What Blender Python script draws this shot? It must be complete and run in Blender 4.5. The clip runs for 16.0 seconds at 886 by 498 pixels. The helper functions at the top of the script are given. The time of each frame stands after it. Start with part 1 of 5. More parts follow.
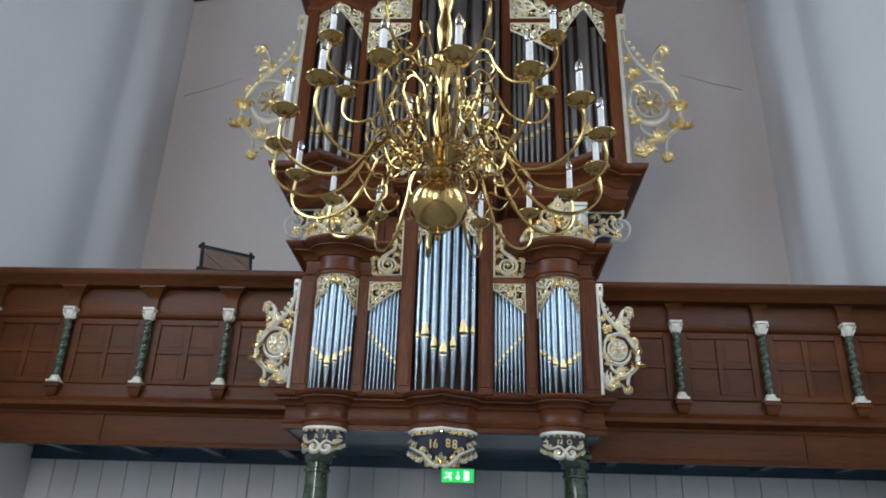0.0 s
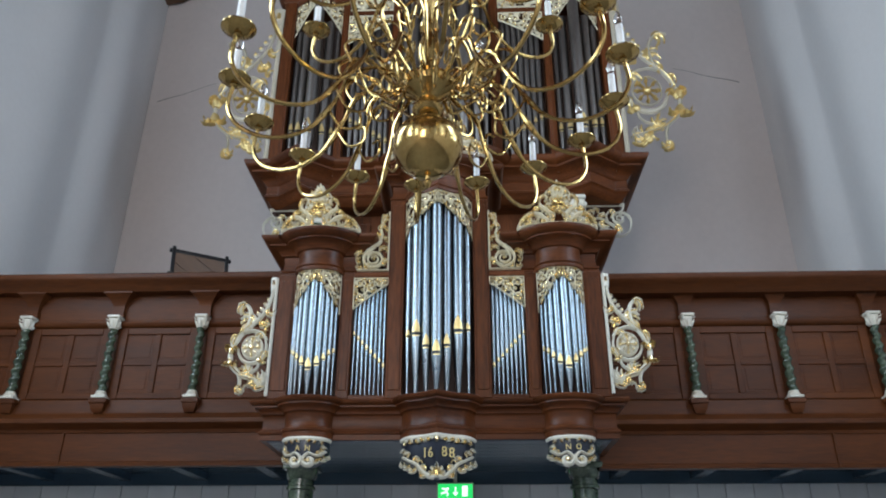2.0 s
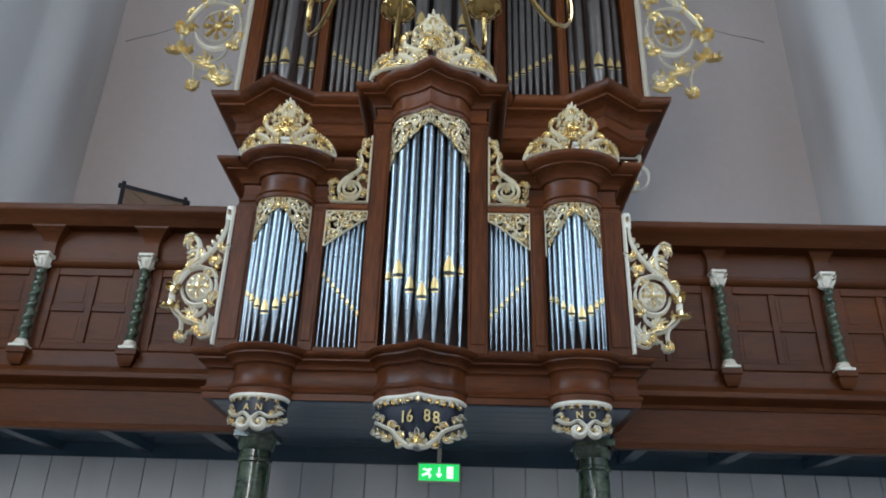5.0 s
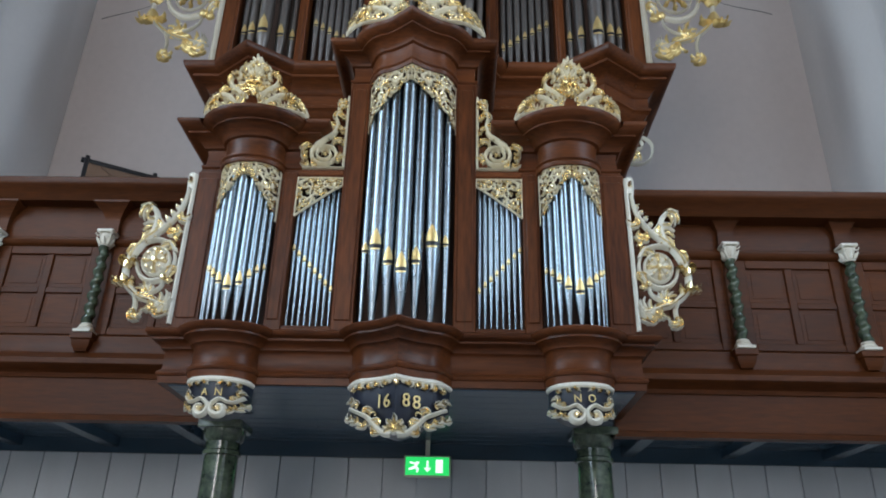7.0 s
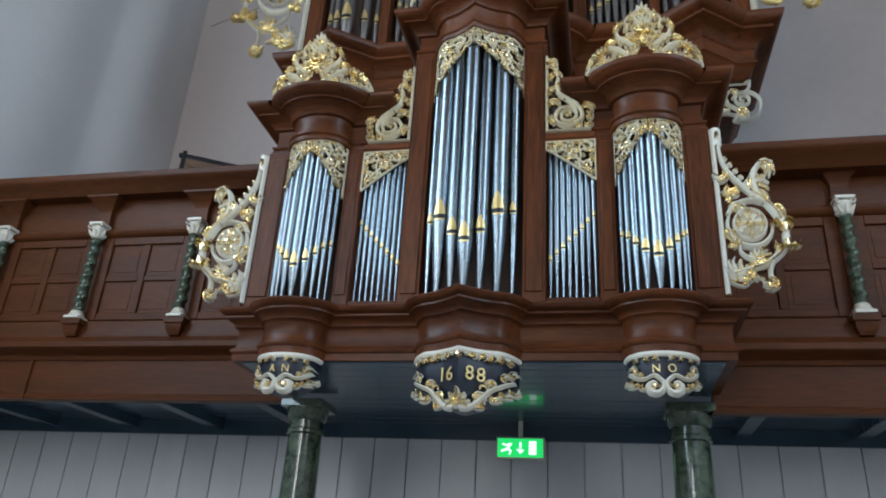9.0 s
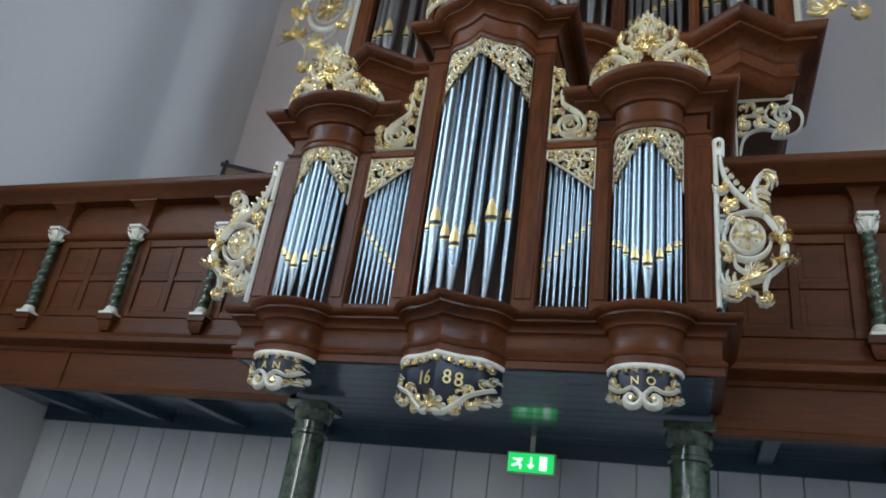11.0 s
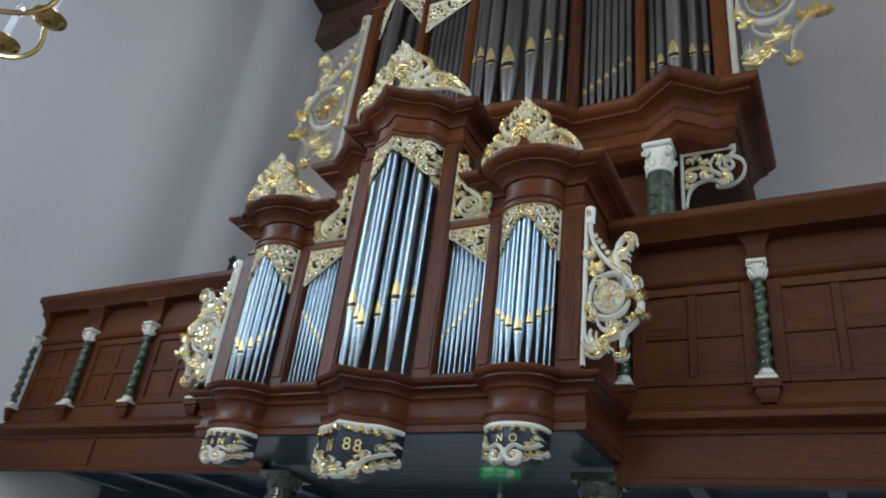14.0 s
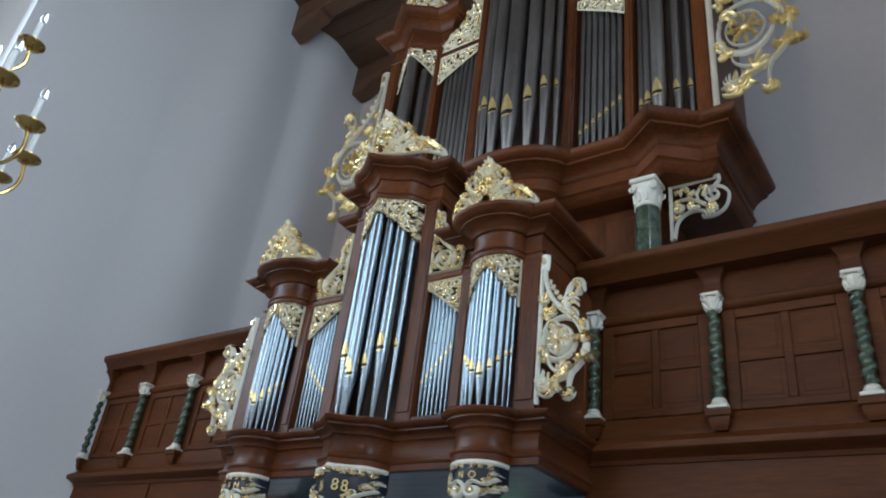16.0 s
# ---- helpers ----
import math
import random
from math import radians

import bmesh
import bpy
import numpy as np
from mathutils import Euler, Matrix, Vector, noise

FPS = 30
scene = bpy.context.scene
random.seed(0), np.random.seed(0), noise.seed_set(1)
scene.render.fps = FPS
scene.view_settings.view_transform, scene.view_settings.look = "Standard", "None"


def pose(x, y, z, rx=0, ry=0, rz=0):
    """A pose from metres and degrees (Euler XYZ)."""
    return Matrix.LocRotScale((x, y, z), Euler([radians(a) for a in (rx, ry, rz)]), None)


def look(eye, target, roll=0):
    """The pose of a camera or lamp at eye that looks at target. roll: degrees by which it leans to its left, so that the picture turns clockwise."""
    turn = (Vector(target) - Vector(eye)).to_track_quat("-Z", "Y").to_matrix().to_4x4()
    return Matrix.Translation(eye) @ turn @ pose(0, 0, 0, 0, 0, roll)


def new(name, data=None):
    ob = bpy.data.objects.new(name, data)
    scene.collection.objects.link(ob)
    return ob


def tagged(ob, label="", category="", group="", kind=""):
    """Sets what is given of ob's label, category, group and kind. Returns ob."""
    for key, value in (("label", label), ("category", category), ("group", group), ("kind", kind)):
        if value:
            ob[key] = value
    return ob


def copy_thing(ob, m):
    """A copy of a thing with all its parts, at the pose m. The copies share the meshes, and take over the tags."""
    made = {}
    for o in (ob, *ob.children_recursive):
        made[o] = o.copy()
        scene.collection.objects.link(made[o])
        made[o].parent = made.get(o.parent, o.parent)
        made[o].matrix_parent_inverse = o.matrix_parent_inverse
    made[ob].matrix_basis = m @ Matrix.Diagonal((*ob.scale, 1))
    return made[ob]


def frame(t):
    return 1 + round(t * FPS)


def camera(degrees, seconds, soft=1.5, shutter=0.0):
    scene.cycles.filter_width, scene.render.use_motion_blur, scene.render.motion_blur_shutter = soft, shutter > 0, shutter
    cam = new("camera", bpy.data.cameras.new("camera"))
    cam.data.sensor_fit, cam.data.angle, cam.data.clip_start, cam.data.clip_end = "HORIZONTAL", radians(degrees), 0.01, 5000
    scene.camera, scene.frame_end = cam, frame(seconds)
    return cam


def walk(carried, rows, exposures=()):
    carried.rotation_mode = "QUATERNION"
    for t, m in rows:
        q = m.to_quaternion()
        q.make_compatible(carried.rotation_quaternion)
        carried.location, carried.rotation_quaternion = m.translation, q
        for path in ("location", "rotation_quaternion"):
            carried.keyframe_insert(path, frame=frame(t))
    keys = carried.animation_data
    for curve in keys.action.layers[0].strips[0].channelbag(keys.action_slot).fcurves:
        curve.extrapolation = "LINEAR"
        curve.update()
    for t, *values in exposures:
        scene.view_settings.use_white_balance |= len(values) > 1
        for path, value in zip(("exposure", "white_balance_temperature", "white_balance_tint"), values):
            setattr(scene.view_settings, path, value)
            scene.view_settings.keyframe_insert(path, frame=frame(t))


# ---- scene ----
cam = camera(61.2, 16.0, soft=1.85, shutter=0.4)
# the walk: seconds, eye, point looked at, roll
PATH = [
    (0, (0.315, 0.05, 1.605), (0.221, 1.882, 2.403), 1.9),
    (0.5, (0.355, 0.231, 1.633), (0.25, 2.046, 2.465), 1.7),
    (1, (0.338, 0.393, 1.616), (0.201, 2.189, 2.485), 1.5),
    (1.5, (0.282, 0.568, 1.607), (0.144, 2.352, 2.5), 1.4),
    (2, (0.273, 0.765, 1.584), (0.208, 2.572, 2.439), 0.1),
    (2.5, (0.287, 0.997, 1.579), (0.209, 2.811, 2.417), 0.0),
    (3, (0.263, 1.217, 1.561), (0.18, 3.039, 2.382), 0.3),
    (3.5, (0.212, 1.438, 1.57), (0.134, 3.261, 2.391), 1.2),
    (4, (0.214, 1.639, 1.565), (0.169, 3.457, 2.396), 1.8),
    (4.2, (0.261, 1.745, 1.565), (0.218, 3.561, 2.401), 1.8),
    (6.3, (0.239, 2.391, 1.631), (0.201, 4.192, 2.5), 1.4),
    (6.5, (0.266, 2.465, 1.626), (0.233, 4.269, 2.489), 1.3),
    (7, (0.374, 2.635, 1.638), (0.326, 4.444, 2.488), 1.4),
    (7.5, (0.413, 2.775, 1.636), (0.293, 4.582, 2.486), 1.8),
    (8, (0.543, 2.886, 1.626), (0.409, 4.69, 2.479), 1.2),
    (8.5, (0.72, 2.917, 1.605), (0.426, 4.703, 2.455), 2.5),
    (9, (0.79, 2.941, 1.597), (0.387, 4.719, 2.419), 3.5),
    (9.2, (0.787, 2.951, 1.597), (0.364, 4.717, 2.435), 4.1),
    (11.3, (1.506, 3.119, 1.538), (0.831, 4.79, 2.405), 8.5),
    (11.5, (1.59, 3.126, 1.563), (0.867, 4.769, 2.446), 8.0),
    (12, (1.875, 3.121, 1.559), (1.106, 4.729, 2.466), 7.6),
    (12.5, (2.125, 3.104, 1.57), (1.324, 4.689, 2.489), 7.3),
    (13, (2.412, 3.122, 1.588), (1.681, 4.715, 2.552), 6.3),
    (13.5, (2.627, 3.142, 1.583), (1.919, 4.724, 2.582), 6.0),
    (14, (2.897, 3.08, 1.577), (2.005, 4.594, 2.533), 7.8),
    (14.5, (3.118, 3.057, 1.576), (2.17, 4.554, 2.504), 7.5),
    (15, (3.355, 3.1, 1.592), (2.32, 4.537, 2.522), 8.6),
    (15.5, (3.611, 3.071, 1.608), (2.529, 4.462, 2.552), 7.9),
    (16, (3.9, 3.016, 1.613), (2.825, 4.386, 2.598), 7.5),
]
walk(cam, [(t, look(eye, target, roll)) for t, eye, target, roll in PATH],
     exposures=[(0.0, -0.01, 6320, 12), (6.5, -0.07, 6320, 12), (9.0, -0.09, 6220, 10), (12.5, -0.09, 6220, 10), (16.0, -0.14, 6220, 10)])

# ---------------------------------------------------------------- world and light
world = bpy.data.worlds.new("sky_world")
world.use_nodes = True
scene.world = world
sky = world.node_tree.nodes.new("ShaderNodeTexSky")
sky.sky_type, sky.sun_disc = "NISHITA", False
sky.sun_elevation, sky.sun_rotation = radians(48), radians(150)
world.node_tree.links.new(sky.outputs[0], world.node_tree.nodes["Background"].inputs[0])
world.node_tree.nodes["Background"].inputs[1].default_value = 0.12

sun = new("sun", bpy.data.lights.new("sun", "SUN"))
sun.data.energy, sun.data.angle, sun.data.color = 1.0, radians(10), (1.0, 0.96, 0.9)
sun.matrix_world = look((6, -20, 25), (0, 0, 0))

HX, YB, YN, HZ = 5.3, 11.4, -10.0, 12.5      # side walls, back wall, rear wall, plank ceiling
WEST_Y = (4.0, -0.8, -5.6)            # window centres along the side walls
EAST_Y = (3.2, -1.4, -6.0)
SOUTH_X = -2.6                        # centre of the end wall's window
WIN_W, WIN_Z0, WIN_Z1 = 2.0, 4.6, 9.2        # opening width, sill, springing of the arch


def window_lamp(name, x, y, z, target, sx, sz, watts, colour):
    lamp = new(name, bpy.data.lights.new(name, "AREA"))
    lamp.data.shape, lamp.data.size, lamp.data.size_y = "RECTANGLE", sx, sz
    lamp.data.energy, lamp.data.color = watts, colour
    lamp.matrix_world = look((x, y, z), target)
    return lamp


for wy, watts in zip(WEST_Y, (390, 330, 220)):
    window_lamp("daylight", -HX - 0.1, wy, 7.2, (0, wy, 7.2), 1.9, 5.0, watts, (0.66, 0.85, 1.0))
for wy, watts in zip(EAST_Y, (350, 80, 60)):
    window_lamp("daylight", HX + 0.1, wy, 7.2, (0, wy, 7.2), 1.9, 5.0, watts, (0.63, 0.82, 1.0))
window_lamp("daylight", SOUTH_X, YN - 0.1, 5.6, (SOUTH_X, 0, 5.6), 3.0, 6.2, 560, (1.0, 0.95, 0.91))

# ---------------------------------------------------------------- materials


def material(name, colour, rough=0.5, metal=0.0, dark=None, scale=8.0, bump=0.0, stretch=(1, 1, 1), spread=0.5, coat=0.0, random_value=0.0, fine=60.0, gloss=0.5, uneven=0.11):
    """Principled surface with a large and a fine noise between two colours, fine relief and uneven gloss."""
    m = bpy.data.materials.new(name)
    m.use_nodes = True
    n, l = m.node_tree.nodes, m.node_tree.links
    b = n["Principled BSDF"]
    tc = n.new("ShaderNodeTexCoord")
    mp = n.new("ShaderNodeMapping")
    mp.inputs["Scale"].default_value = stretch
    l.new(tc.outputs["Object"], mp.inputs[0])
    big = n.new("ShaderNodeTexNoise")
    big.inputs["Scale"].default_value, big.inputs["Detail"].default_value = scale, 4
    small = n.new("ShaderNodeTexNoise")
    small.inputs["Scale"].default_value, small.inputs["Detail"].default_value = fine, 3
    for t in (big, small):
        l.new(mp.outputs[0], t.inputs["Vector"])
    mixv = n.new("ShaderNodeMath")
    mixv.operation = "MULTIPLY_ADD"
    mixv.inputs[1].default_value = 0.45
    l.new(small.outputs[0], mixv.inputs[0])
    half = n.new("ShaderNodeMath")
    half.operation = "MULTIPLY"
    half.inputs[1].default_value = 0.6
    l.new(big.outputs[0], half.inputs[0])
    l.new(half.outputs[0], mixv.inputs[2])
    ramp = n.new("ShaderNodeValToRGB")
    ramp.color_ramp.elements[0].position, ramp.color_ramp.elements[1].position = 0.52 - spread / 2, 0.52 + spread / 2
    ramp.color_ramp.elements[0].color = (*(dark or [c * 0.7 for c in colour]), 1)
    ramp.color_ramp.elements[1].color = (*colour, 1)
    l.new(mixv.outputs[0], ramp.inputs[0])
    out = ramp.outputs[0]
    if random_value:
        info, hsv = n.new("ShaderNodeObjectInfo"), n.new("ShaderNodeHueSaturation")
        rng = n.new("ShaderNodeMapRange")
        rng.inputs["To Min"].default_value, rng.inputs["To Max"].default_value = 1 - random_value, 1 + random_value
        l.new(info.outputs["Random"], rng.inputs[0])
        l.new(rng.outputs[0], hsv.inputs["Value"])
        l.new(out, hsv.inputs["Color"])
        out = hsv.outputs[0]
    l.new(out, b.inputs["Base Color"])
    rr = n.new("ShaderNodeMapRange")
    rr.inputs["To Min"].default_value, rr.inputs["To Max"].default_value = max(rough - uneven, 0.02), min(rough + uneven, 1)
    l.new(big.outputs[0], rr.inputs[0])
    l.new(rr.outputs[0], b.inputs["Roughness"])
    b.inputs["Metallic"].default_value = metal
    b.inputs["Coat Weight"].default_value = coat
    b.inputs["Specular IOR Level"].default_value = gloss
    if bump:
        bp = n.new("ShaderNodeBump")
        bp.inputs["Strength"].default_value, bp.inputs["Distance"].default_value = bump, 0.004
        l.new(mixv.outputs[0], bp.inputs["Height"])
        l.new(bp.outputs[0], b.inputs["Normal"])
    return m


WOOD = material("oak_red_brown", (0.140, 0.0405, 0.0112), 0.38, dark=(0.034, 0.0105, 0.0045), scale=2.4, stretch=(1.4, 1.4, 0.16), bump=0.25, fine=40, spread=0.36, gloss=0.20)
WOODH = material("oak_red_brown_lengthwise", (0.140, 0.0405, 0.0112), 0.38, dark=(0.034, 0.0105, 0.0045), scale=2.6, stretch=(0.18, 1, 1.8), bump=0.25, fine=40, spread=0.36, gloss=0.20)
PARAPET = material("oak_gallery", (0.142, 0.0430, 0.0110), 0.44, dark=(0.034, 0.0105, 0.004), scale=2.2, stretch=(0.22, 1, 2.0), bump=0.25, fine=34, spread=0.55, random_value=0.12, gloss=0.16)
CEILING = material("old_plank_wood", (0.16, 0.08, 0.04), 0.6, dark=(0.07, 0.033, 0.017), scale=1.5, stretch=(1, 6, 6), bump=0.3, fine=20)
WHITE = material("cream_white_paint", (0.80, 0.765, 0.67), 0.32, dark=(0.61, 0.56, 0.44), scale=7, bump=0.15, spread=0.8)
IVORY = material("ivory_paint_rubbed_with_gold", (0.81, 0.735, 0.55), 0.34, metal=0.12, dark=(0.60, 0.50, 0.32), scale=16, bump=0.2, spread=0.7, fine=90)
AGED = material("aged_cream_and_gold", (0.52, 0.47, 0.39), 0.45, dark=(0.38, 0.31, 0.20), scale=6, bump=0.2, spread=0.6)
GOLD = material("gold_leaf", (1.0, 0.89, 0.63), 0.20, metal=0.95, dark=(0.88, 0.70, 0.40), scale=18, bump=0.4, fine=120)
TIN = material("polished_tin_pipe", (0.275, 0.31, 0.335), 0.27, uneven=0.04, metal=1.0, dark=(0.205, 0.245, 0.275), scale=3, stretch=(1, 1, 0.2), fine=9, random_value=0.22)
LEAD = material("dull_lead_pipe", (0.265, 0.24, 0.222), 0.40, metal=0.9, dark=(0.165, 0.148, 0.138), scale=3, stretch=(1, 1, 0.4), fine=30, random_value=0.1)
BRASS = material("polished_brass", (0.60, 0.415, 0.16), 0.14, metal=1.0, dark=(0.36, 0.225, 0.075), scale=9, fine=70)
MARBLE = material("green_marbled_paint", (0.095, 0.125, 0.075), 0.16, dark=(0.010, 0.022, 0.015), scale=11, spread=0.34, coat=0.5, fine=38)
PLASTER = material("white_plaster", (0.74, 0.72, 0.71), 0.85, dark=(0.68, 0.655, 0.64), scale=0.7, bump=0.12, spread=0.7, fine=14)
ENDWALL = material("warm_white_plaster", (0.67, 0.605, 0.58), 0.85, dark=(0.585, 0.53, 0.51), scale=0.6, bump=0.12, spread=0.6, fine=11)
SOFFIT = material("blue_grey_paint", (0.056, 0.097, 0.14), 0.20, uneven=0.05, dark=(0.042, 0.068, 0.094), scale=3, stretch=(1, 6, 1), random_value=0.12)
BOARDS = material("grey_white_board_paint", (0.66, 0.69, 0.71), 0.5, dark=(0.58, 0.60, 0.62), scale=2, stretch=(3, 3, 0.6), bump=0.1, random_value=0.06)
BLACK = material("black_paint", (0.014, 0.014, 0.016), 0.4, scale=8)
DARK = material("dark_case_inside", (0.085, 0.045, 0.03), 0.8, scale=6)
NAVY = material("navy_paint", (0.010, 0.014, 0.028), 0.35, scale=8)
CANDLE = material("white_candle_sleeve", (0.82, 0.80, 0.76), 0.4, scale=12)
STONE = material("grey_stone_floor", (0.30, 0.28, 0.26), 0.55, dark=(0.20, 0.19, 0.18), scale=3, bump=0.2)


def plain(name, colour, rough=0.3, transmission=0.0, emission=None, strength=0.0, metal=0.0):
    m = bpy.data.materials.new(name)
    m.use_nodes = True
    b = m.node_tree.nodes["Principled BSDF"]
    b.inputs["Base Color"].default_value = (*colour, 1)
    b.inputs["Roughness"].default_value, b.inputs["Metallic"].default_value = rough, metal
    b.inputs["Transmission Weight"].default_value = transmission
    if emission:
        b.inputs["Emission Color"].default_value, b.inputs["Emission Strength"].default_value = (*emission, 1), strength
    return m


LIPGOLD = material("matt_gilded_lip", (0.86, 0.66, 0.30), 0.36, metal=0.75, dark=(0.66, 0.47, 0.18), scale=14, fine=90)
GILT = material("gilt_paint", (0.80, 0.62, 0.27), 0.4, metal=0.35, dark=(0.62, 0.45, 0.17), scale=20)
GLASS = plain("clear_glass", (1, 1, 1), 0.03, 1.0)
MIRROR = plain("mirror_glass", (0.9, 0.9, 0.9), 0.02, metal=1.0)
SIGN_GREEN = plain("lit_green_sign", (0.0, 0.35, 0.08), 0.4, emission=(0.02, 0.50, 0.10), strength=1.5)
SIGN_WHITE = plain("lit_white_sign", (0.9, 0.9, 0.9), 0.4, emission=(0.8, 1.0, 0.85), strength=1.3)

# ---------------------------------------------------------------- mesh helpers


def part(name, bm, mat, parent=None, label="", sharp=38):
    """Links a bmesh as one mesh object, under parent if there is one."""
    me = bpy.data.meshes.new(name)
    bmesh.ops.recalc_face_normals(bm, faces=bm.faces)
    bm.to_mesh(me)
    bm.free()
    me.polygons.foreach_set("use_smooth", [True] * len(me.polygons))
    me.set_sharp_from_angle(angle=radians(sharp))
    me.materials.append(mat)
    ob = new(name, me)
    ob.parent = parent
    if label:
        tagged(ob, label)
    return ob


def thing(name, label, category, group="", kind="", at=(0, 0, 0)):
    ob = new(name)
    ob.location = at
    ob.empty_display_size = 0.1
    return tagged(ob, label, category, group, kind)


def box(bm, x0, x1, y0, y1, z0, z1, bevel=0.0):
    vs = [bm.verts.new((x, y, z)) for z in (z0, z1) for x, y in ((x0, y0), (x1, y0), (x1, y1), (x0, y1))]
    fs = [bm.faces.new([vs[i] for i in q]) for q in ((3, 2, 1, 0), (4, 5, 6, 7), (0, 1, 5, 4), (1, 2, 6, 5), (2, 3, 7, 6), (3, 0, 4, 7))]
    if bevel:
        es = list({e for f in fs for e in f.edges})
        bmesh.ops.bevel(bm, geom=es, offset=bevel, segments=1, affect="EDGES")
    return bm


def boxes(*rows, bevel=0.0):
    bm = bmesh.new()
    for r in rows:
        box(bm, *r, bevel=bevel)
    return bm


def lathe(profile, n=24, at=(0, 0, 0), bm=None, square=False):
    """A turned body from rows of radius and height."""
    bm = bm or bmesh.new()
    rings = []
    for r, z in profile:
        rings.append([bm.verts.new((at[0] + r * math.cos(2 * math.pi * (k + 0.5) / n), at[1] + r * math.sin(2 * math.pi * (k + 0.5) / n), at[2] + z)) for k in range(n)])
    for a, b in zip(rings, rings[1:]):
        for k in range(n):
            bm.faces.new((a[k], a[(k + 1) % n], b[(k + 1) % n], b[k]))
    bm.faces.new(rings[0][::-1])
    bm.faces.new(rings[-1])
    return bm


def offset_path(path, d):
    """The plan line path moved d to its right, mitred."""
    out = []
    for i, (x, y) in enumerate(path):
        dirs = []
        for a, b in ((i - 1, i), (i, i + 1)):
            if a >= 0 and b < len(path):
                dx, dy = path[b][0] - path[a][0], path[b][1] - path[a][1]
                h = math.hypot(dx, dy)
                if h > 1e-9:
                    dirs.append((dy / h, -dx / h))
        nx, ny = sum(v[0] for v in dirs), sum(v[1] for v in dirs)
        h = math.hypot(nx, ny)
        nx, ny = nx / h, ny / h
        k = max(nx * dirs[0][0] + ny * dirs[0][1], 0.45)
        out.append((x + nx * d / k, y + ny * d / k))
    return out


def sweep(path, profile, bm=None, top=True, bottom=True):
    """A moulding: rows of (out, z), bottom first, along the plan line; closed behind and, where wanted, capped."""
    bm = bm or bmesh.new()
    rings = [[bm.verts.new((x, y, z)) for x, y in offset_path(path, d)] for d, z in profile]
    n = len(path)
    for a, b in zip(rings, rings[1:]):
        for k in range(n - 1):
            bm.faces.new((a[k], a[k + 1], b[k + 1], b[k]))
    if top and n > 2:
        bm.faces.new(rings[-1])
    if bottom and n > 2:
        bm.faces.new(rings[0][::-1])
    for k in (0, n - 1):
        bm.faces.new([r[k] for r in rings])
    return bm


def tube(bm, pts, radii, n=8):
    """A round rod along points; radii one number or one for each."""
    if not hasattr(radii, "__len__"):
        radii = [radii] * len(pts)
    pts = [Vector(p) for p in pts]
    rings, ref = [], None
    for i, p in enumerate(pts):
        d = (pts[min(i + 1, len(pts) - 1)] - pts[max(i - 1, 0)]).normalized()
        if ref is None:
            ref = d.orthogonal().normalized()
        ref = (ref - d * ref.dot(d)).normalized()
        side = d.cross(ref)
        rings.append([bm.verts.new(p + (ref * math.cos(2 * math.pi * k / n) + side * math.sin(2 * math.pi * k / n)) * radii[i]) for k in range(n)])
    for a, b in zip(rings, rings[1:]):
        for k in range(n):
            bm.faces.new((a[k], a[(k + 1) % n], b[(k + 1) % n], b[k]))
    bm.faces.new(rings[0][::-1])
    bm.faces.new(rings[-1])
    return bm


def arc_path(xc, half, y, depth, n=12):
    """Round tower front in plan, left to right."""
    pts = []
    for k in range(n + 1):
        a = math.pi * k / n
        pts.append((xc - half * math.cos(a), y - depth * math.sin(a) ** 0.8))
    return pts


def ogee(s):
    return 0.60 * math.sin(min(s / 0.38, 1) * math.pi / 2) ** 0.8 + 0.40 * max(0.0, (s - 0.3) / 0.7) ** 1.6


def prow_path(xc, half, y, depth, n=14):
    """Ogee front in plan: a rounded shoulder that runs out into a point."""
    def f(s):
        return ogee(s)
    left = [(xc - half * (1 - k / n), y - depth * f(k / n)) for k in range(n + 1)]
    return left + [(2 * xc - x, yy) for x, yy in left[-2::-1]]


def vee_path(xc, half, y, depth):
    return [(xc - half, y), (xc - half * 0.9, y), (xc, y - depth), (xc + half * 0.9, y), (xc + half, y)]


# ---------------------------------------------------------------- the nave
def arch_outline(w, z0, z1, n=14):
    """Half-round headed opening, as (across, height) anticlockwise from the lower left."""
    pts = [(-w / 2, z0), (w / 2, z0)]
    pts += [(w / 2 * math.cos(math.pi * k / n), z1 + w / 2 * math.sin(math.pi * k / n)) for k in range(n + 1)]
    return pts


